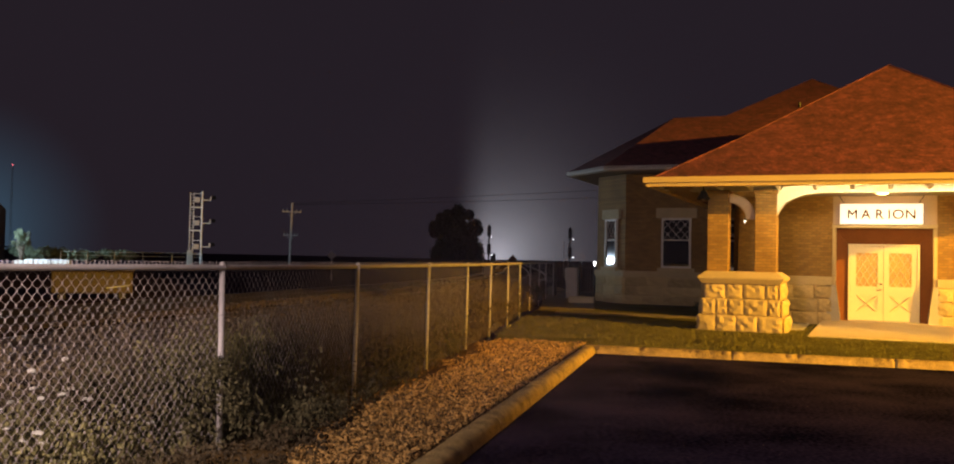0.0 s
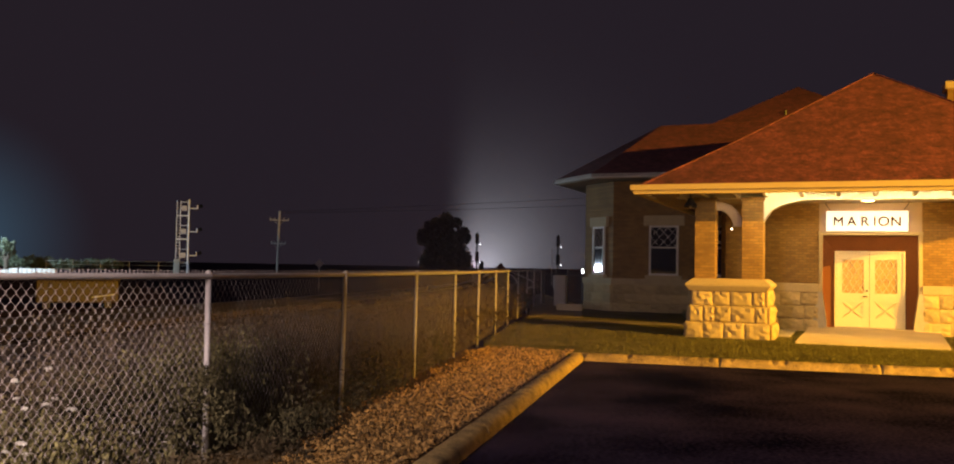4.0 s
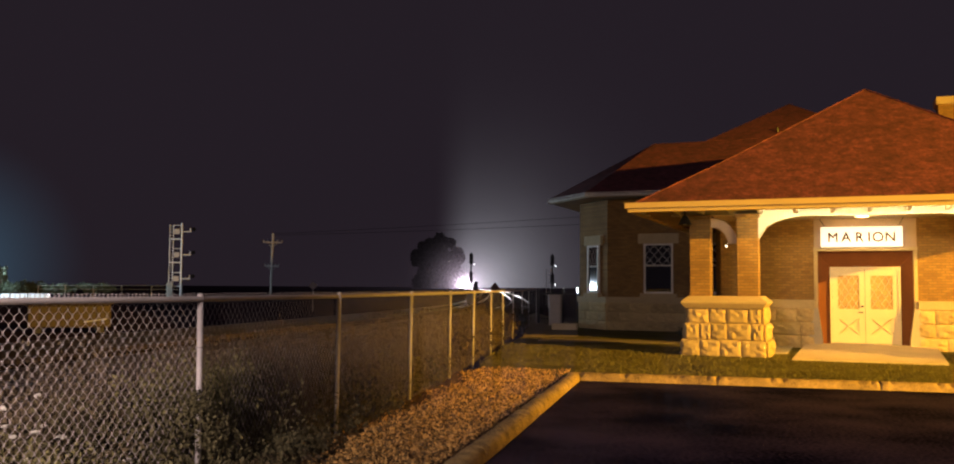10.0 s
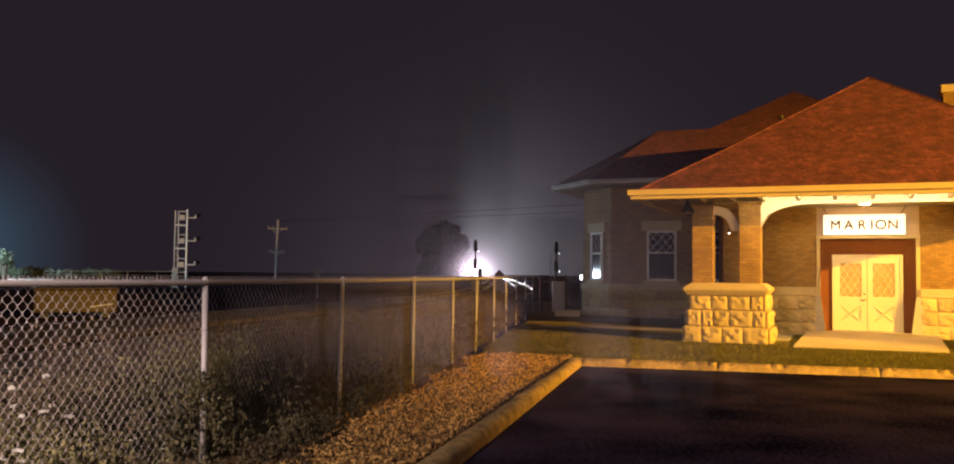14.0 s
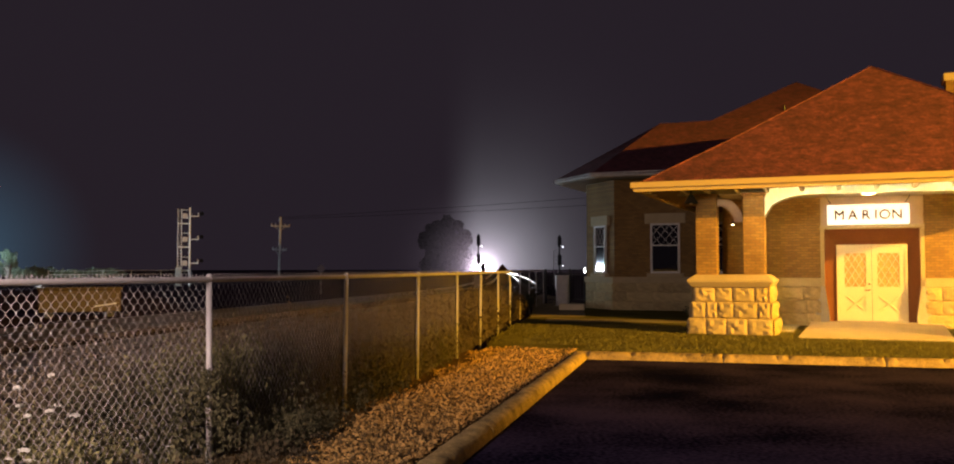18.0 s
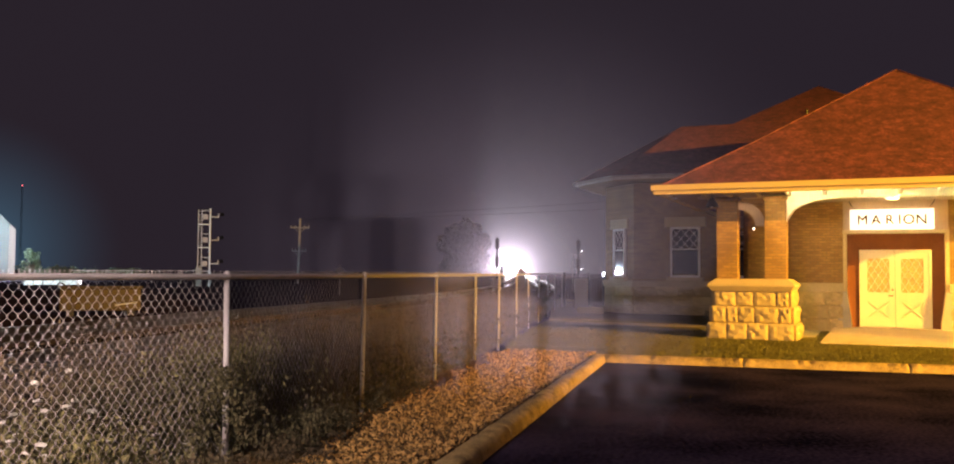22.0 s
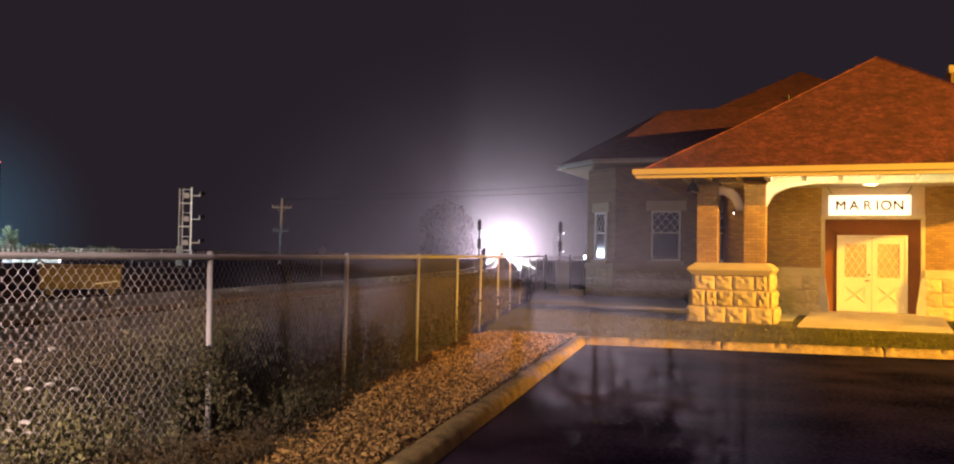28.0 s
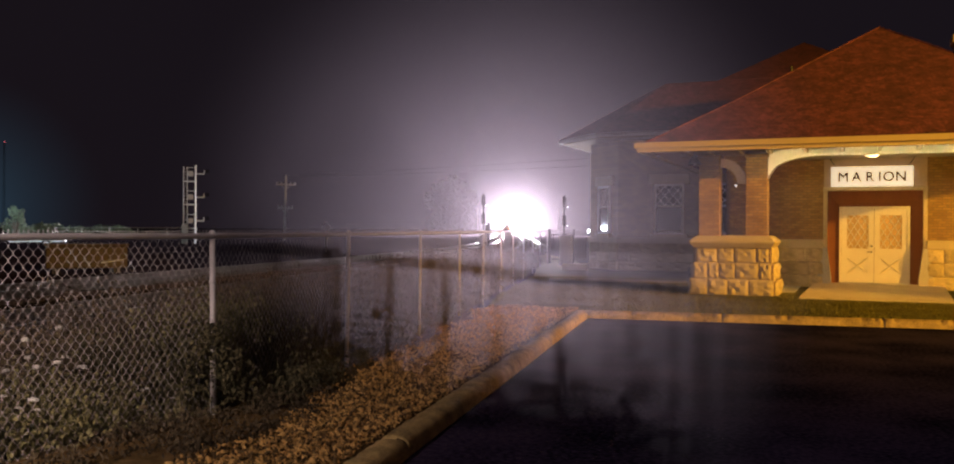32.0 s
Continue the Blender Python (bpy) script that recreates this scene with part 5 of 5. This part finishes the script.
def trailer():
    t = thing("trailer", "low white covered trailer parked across the yard", "trailer", pose(-39.4, 80.0, -0.06, 0, 0, 18) @ Matrix.Diagonal((1.15, 1, 0.85, 1)))
    part("body", boxed(-1.3, 1.9, -0.8, 0.8, 0.35, 1.02, bevel=0.06), WHITEPAINT, t, "white covered body")
    part("front_box", boxed(-2.0, -1.34, -0.7, 0.7, 0.3, 0.86, bevel=0.06), WHITEPAINT, t)
    part("strap", boxed(-0.7, -0.62, -0.82, 0.82, 0.36, 1.04), DARKMETAL, t)
    part("strap", boxed(0.5, 0.56, -0.82, 0.82, 0.36, 1.04), DARKMETAL, t)
    part("drawbar", rods(((-2.0, 0, 0.35), (-2.9, 0, 0.35), 0.05)), DARKMETAL, t)
    for v in (-0.78, 0.78):
        w = part("wheel", rods(((0.6, v - 0.1, 0.3), (0.6, v + 0.1, 0.3), 0.3), sides=20), RUBBER, t)
        part("rim", rods(((0.6, v - 0.11, 0.3), (0.6, v + 0.11, 0.3), 0.17), sides=14), GALV, w)


trailer()


def warehouse():
    w = thing("storage_building", "tall pale sided storage building lit by a lamp", "building", pose(-79.5, 131.0, 0, 0, 0, 26) @ Matrix.Diagonal((1.6, 1.6, 1.6, 1)))
    bm = bmesh.new()
    prof = [(-4.5, 0), (4.5, 0), (4.5, 5.2), (3.2, 6.6), (0, 7.8), (-3.2, 6.6), (-4.5, 5.2)]
    f, b = [bm.verts.new((x, 0, z)) for x, z in prof], [bm.verts.new((x, 14, z)) for x, z in prof]
    bm.faces.new(f[::-1])
    bm.faces.new(b)
    for i in range(len(prof)):
        j = (i + 1) % len(prof)
        bm.faces.new((f[i], f[j], b[j], b[i]))
    bmesh.ops.recalc_face_normals(bm, faces=bm.faces)
    part("wall", bm, SILO, w, "pale vertical siding")
    part("downpipe", rods(((3.6, -0.08, 0), (3.6, -0.08, 3.4), 0.07)), TRIM, w)
    part("door", boxed(-1.6, 1.6, -0.05, 0.0, 0, 3.2), GALV, w)
    la = thing("yard_lamp", "bright bluish lamp on a bracket", "lamp", pose(-71.0, 124.6, 7.0))
    bm = bmesh.new()
    bmesh.ops.create_uvsphere(bm, u_segments=12, v_segments=8, radius=0.28, matrix=Matrix.Diagonal((1, 1, 0.5, 1)))
    part("lens", bm, YARDGLOW, la, "glowing lens", smooth=True)
    part("pole", rods(((0, 0.4, -7.1), (0, 0.4, 0.25), 0.07), ((0, 0.4, 0.25), (0, 0, 0.16), 0.05)), GALV, la)


warehouse()
r = random.Random(61)
for x, y, w, h, n in ((-72.5, 140, 3.0, 1.5, 1100), (-67.6, 138, 3.2, 1.35, 1100), (-62.6, 138, 3.2, 1.2, 1100), (-57.5, 140, 3.2, 1.2, 900)):
    shrub("shrub", (x, y, 0), (w, 1.6, h), n, 0.20, PALELEAF, "pale green shrub lit by the yard lamp", r)


def tree(x, y, trunk, crown, centre, count, size, label, mat, seed):
    rnd = random.Random(seed)
    t = thing("tree", label, "tree", pose(x, y, 0))
    bm = rods(((0, 0, -0.3), (0.1, 0, trunk), 0.3), sides=9)
    for k in range(9):
        a = k * 2.4
        tip = Vector((crown[0] * 0.6 * math.cos(a), crown[1] * 0.6 * math.sin(a), centre + crown[2] * rnd.uniform(-0.5, 0.6)))
        rod(bm, (0.1, 0, trunk * rnd.uniform(0.5, 1.0)), tip, 0.16, 0.04, sides=6)
    part("trunk", bm, BARK, t)
    verts, faces = [], []
    for k in range(46):
        d = Vector((rnd.gauss(0, 1), rnd.gauss(0, 1), rnd.gauss(0, 1))).normalized() * rnd.random() ** 0.33
        c = (d.x * crown[0] * 0.85, d.y * crown[1] * 0.85, centre + d.z * crown[2] * 0.88)
        s = rnd.uniform(0.12, 0.30)
        leaf_cloud(verts, faces, c, (crown[0] * s, crown[1] * s, crown[2] * s), count // 46, size, rnd)
    part("crown", raw("crown", verts, faces, mat), mat, t)


tree(-33.6, 865.0, 14.0, (25.5, 15.0, 26.5), 25.5, 19000, 1.7, "large dark broadleaf tree beside the line", FOLIAGE, 71)
tree(-68.5, 132.0, 1.3, (1.4, 1.4, 1.9), 3.0, 1500, 0.17, "small pale tree lit by the yard lamp", PALELEAF, 73)


def far_hedge():
    rnd = random.Random(77)
    verts, faces = [], []
    for k in range(46):
        x = -54 + 42 * k / 45
        leaf_cloud(verts, faces, (x, 886 + rnd.uniform(-5, 5), rnd.uniform(3, 10)), (6.5, 4, rnd.uniform(8, 15)), 190, 1.7, rnd)
    tagged(new("far_hedge", raw("far_hedge", verts, faces, FOLIAGE)), "dark undergrowth below far trees beside the line", "hedge", kind="stuff")


far_hedge()


def radio_mast():
    """A far lattice mast with a red warning lamp."""
    m = thing("radio_mast", "far dark lattice radio mast with a red lamp", "radio mast", pose(-372.0, 700.0, 0))
    bm = bmesh.new()
    for k in range(3):
        a = k * 2.094
        rod(bm, (1.2 * math.cos(a), 1.2 * math.sin(a), -0.5), (0.5 * math.cos(a), 0.5 * math.sin(a), 66), 0.09, sides=5)
        for i in range(22):
            b, r0, r1 = a + 2.094, 1.2 - 0.0106 * 3 * i, 1.2 - 0.0106 * 3 * (i + 1)
            rod(bm, (r0 * math.cos(a), r0 * math.sin(a), 3 * i), (r1 * math.cos(b), r1 * math.sin(b), 3 * i + 3), 0.04, sides=4)
    part("lattice", bm, DARKMETAL, m)
    bm = bmesh.new()
    bmesh.ops.create_uvsphere(bm, u_segments=12, v_segments=8, radius=0.55, matrix=Matrix.Translation((0, 0, 66.6)))
    part("warning_lamp", bm, REDGLOW, m, "small red warning lamp", smooth=True)


radio_mast()


# ---- train ----
loco = thing("locomotive", "dark diesel locomotive with blazing headlights", "locomotive")
part("hood", boxed(-1.35, 1.35, 4.5, 20, 1.3, 4.4, bevel=0.15), LOCO, loco)
cabin = part("cab", boxed(-1.55, 1.55, 1.8, 4.5, 1.3, 4.6, bevel=0.2), LOCO, loco)
part("windshield", boxed(-1.3, -0.1, 1.76, 1.81, 3.4, 4.1), PANE, cabin)
part("windshield", boxed(0.1, 1.3, 1.76, 1.81, 3.4, 4.1), PANE, cabin)
part("nose", boxed(-1.1, 1.1, 0.32, 1.8, 1.3, 3.0, bevel=0.2), LOCO, loco)
part("frame", boxed(-1.5, 1.5, 0.0, 20.5, 0.95, 1.3), DARKMETAL, loco)
part("pilot", boxed(-1.4, 1.4, -0.1, 0.25, 0.45, 1.0, bevel=0.05), DARKMETAL, loco)
part("fuel_tank", boxed(-1.2, 1.2, 7.5, 13, 0.45, 0.95, bevel=0.1), DARKMETAL, loco)
for yy in (1.8, 3.9, 6.0, 14.5, 16.6, 18.7):
    for xx in (-0.75, 0.75):
        part("wheel", rods(((xx - 0.07, yy, 0.88), (xx + 0.07, yy, 0.88), 0.5), sides=20), DARKMETAL, loco)
for xx, zz, rr in ((-0.16, 3.35, 0.13), (0.16, 3.35, 0.13), (-1.0, 1.75, 0.12), (1.0, 1.75, 0.12)):
    y0 = 0.22 if zz < 2 else 1.68
    bm = bmesh.new()
    bmesh.ops.create_circle(bm, cap_ends=True, segments=18, radius=rr, matrix=Matrix.Translation((xx, y0, zz)) @ pose(0, 0, 0, 90, 0, 0))
    lamp = part("headlight", bm, HEADLIGHT, loco, "blazing white headlight")
    part("housing", rods(((xx, y0 + 0.01, zz), (xx, y0 + 0.09, zz), rr + 0.04), sides=18), DARKMETAL, lamp)
part("lamp_housing", boxed(-0.4, 0.4, 1.75, 1.85, 3.1, 3.6, bevel=0.03), DARKMETAL, loco)



def halo_sheet(name, radius, mat, label):
    bm = bmesh.new()
    bmesh.ops.create_circle(bm, cap_ends=True, segments=48, radius=radius)
    return solid(name, bm, mat, label, "mist", kind="stuff")


# added sheets: halo at the train, glare before the camera, broad haze
mist = halo_sheet("mist", 70.0, TRAINHALO, "thin mist sheet carried before the train for its headlight halo")
near_glare = halo_sheet("near_glare", 2.2, NEARGLARE, "near-clear sheet before the camera standing in for headlight glare")
halo_veil = halo_sheet("halo_veil", 100.0, BROADHALO, "broad near-clear sheet over the line standing in for headlight haze")


def track_pose(y):
    """Place and heading of the train's front where the line passes y."""
    for a, b in zip(LINE, LINE[1:]):
        if b.y <= y <= a.y:
            s = (a.y - y) / (a.y - b.y)
            p = a.lerp(b, s)
            way = (a - b).normalized()
            return p, math.degrees(math.atan2(-way.x, way.y))
    return LINE[0], 0.0


def between(rows, t):
    """Straight line through (t, value) rows."""
    for (t0, v0), (t1, v1) in zip(rows, rows[1:]):
        if t0 <= t <= t1:
            return v0 + (v1 - v0) * (t - t0) / (t1 - t0)
    return rows[-1][1]


def motions():
    """The train on its line, and the added sheets that imitate its headlight haze, shifted to make it stronger or
    weaker on the way; the near one before the camera sinks and rises to take the glare away and bring it back.
    """
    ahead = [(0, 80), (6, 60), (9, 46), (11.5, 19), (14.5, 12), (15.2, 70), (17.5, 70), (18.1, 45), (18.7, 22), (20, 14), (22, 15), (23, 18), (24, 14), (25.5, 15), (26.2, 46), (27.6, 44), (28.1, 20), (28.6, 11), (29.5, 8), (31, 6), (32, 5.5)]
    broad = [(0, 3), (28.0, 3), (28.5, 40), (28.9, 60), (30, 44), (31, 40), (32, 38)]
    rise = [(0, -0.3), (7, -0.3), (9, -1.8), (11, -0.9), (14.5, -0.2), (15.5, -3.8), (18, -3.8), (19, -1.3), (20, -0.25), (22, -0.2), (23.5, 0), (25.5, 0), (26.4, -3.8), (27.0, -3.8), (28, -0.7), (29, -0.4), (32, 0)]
    rows, near, veil, low = [], [], [], []
    for k in range(65):
        t = k / 2
        y = 1105 - 27.35 * t
        p, turn = track_pose(y)
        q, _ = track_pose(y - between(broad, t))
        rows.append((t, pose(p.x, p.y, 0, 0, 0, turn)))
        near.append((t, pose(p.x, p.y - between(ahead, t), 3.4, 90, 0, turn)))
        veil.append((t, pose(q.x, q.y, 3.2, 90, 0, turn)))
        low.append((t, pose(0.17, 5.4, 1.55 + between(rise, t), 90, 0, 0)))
    walk(loco, rows)
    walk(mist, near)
    walk(halo_veil, veil)
    walk(near_glare, low)


motions()
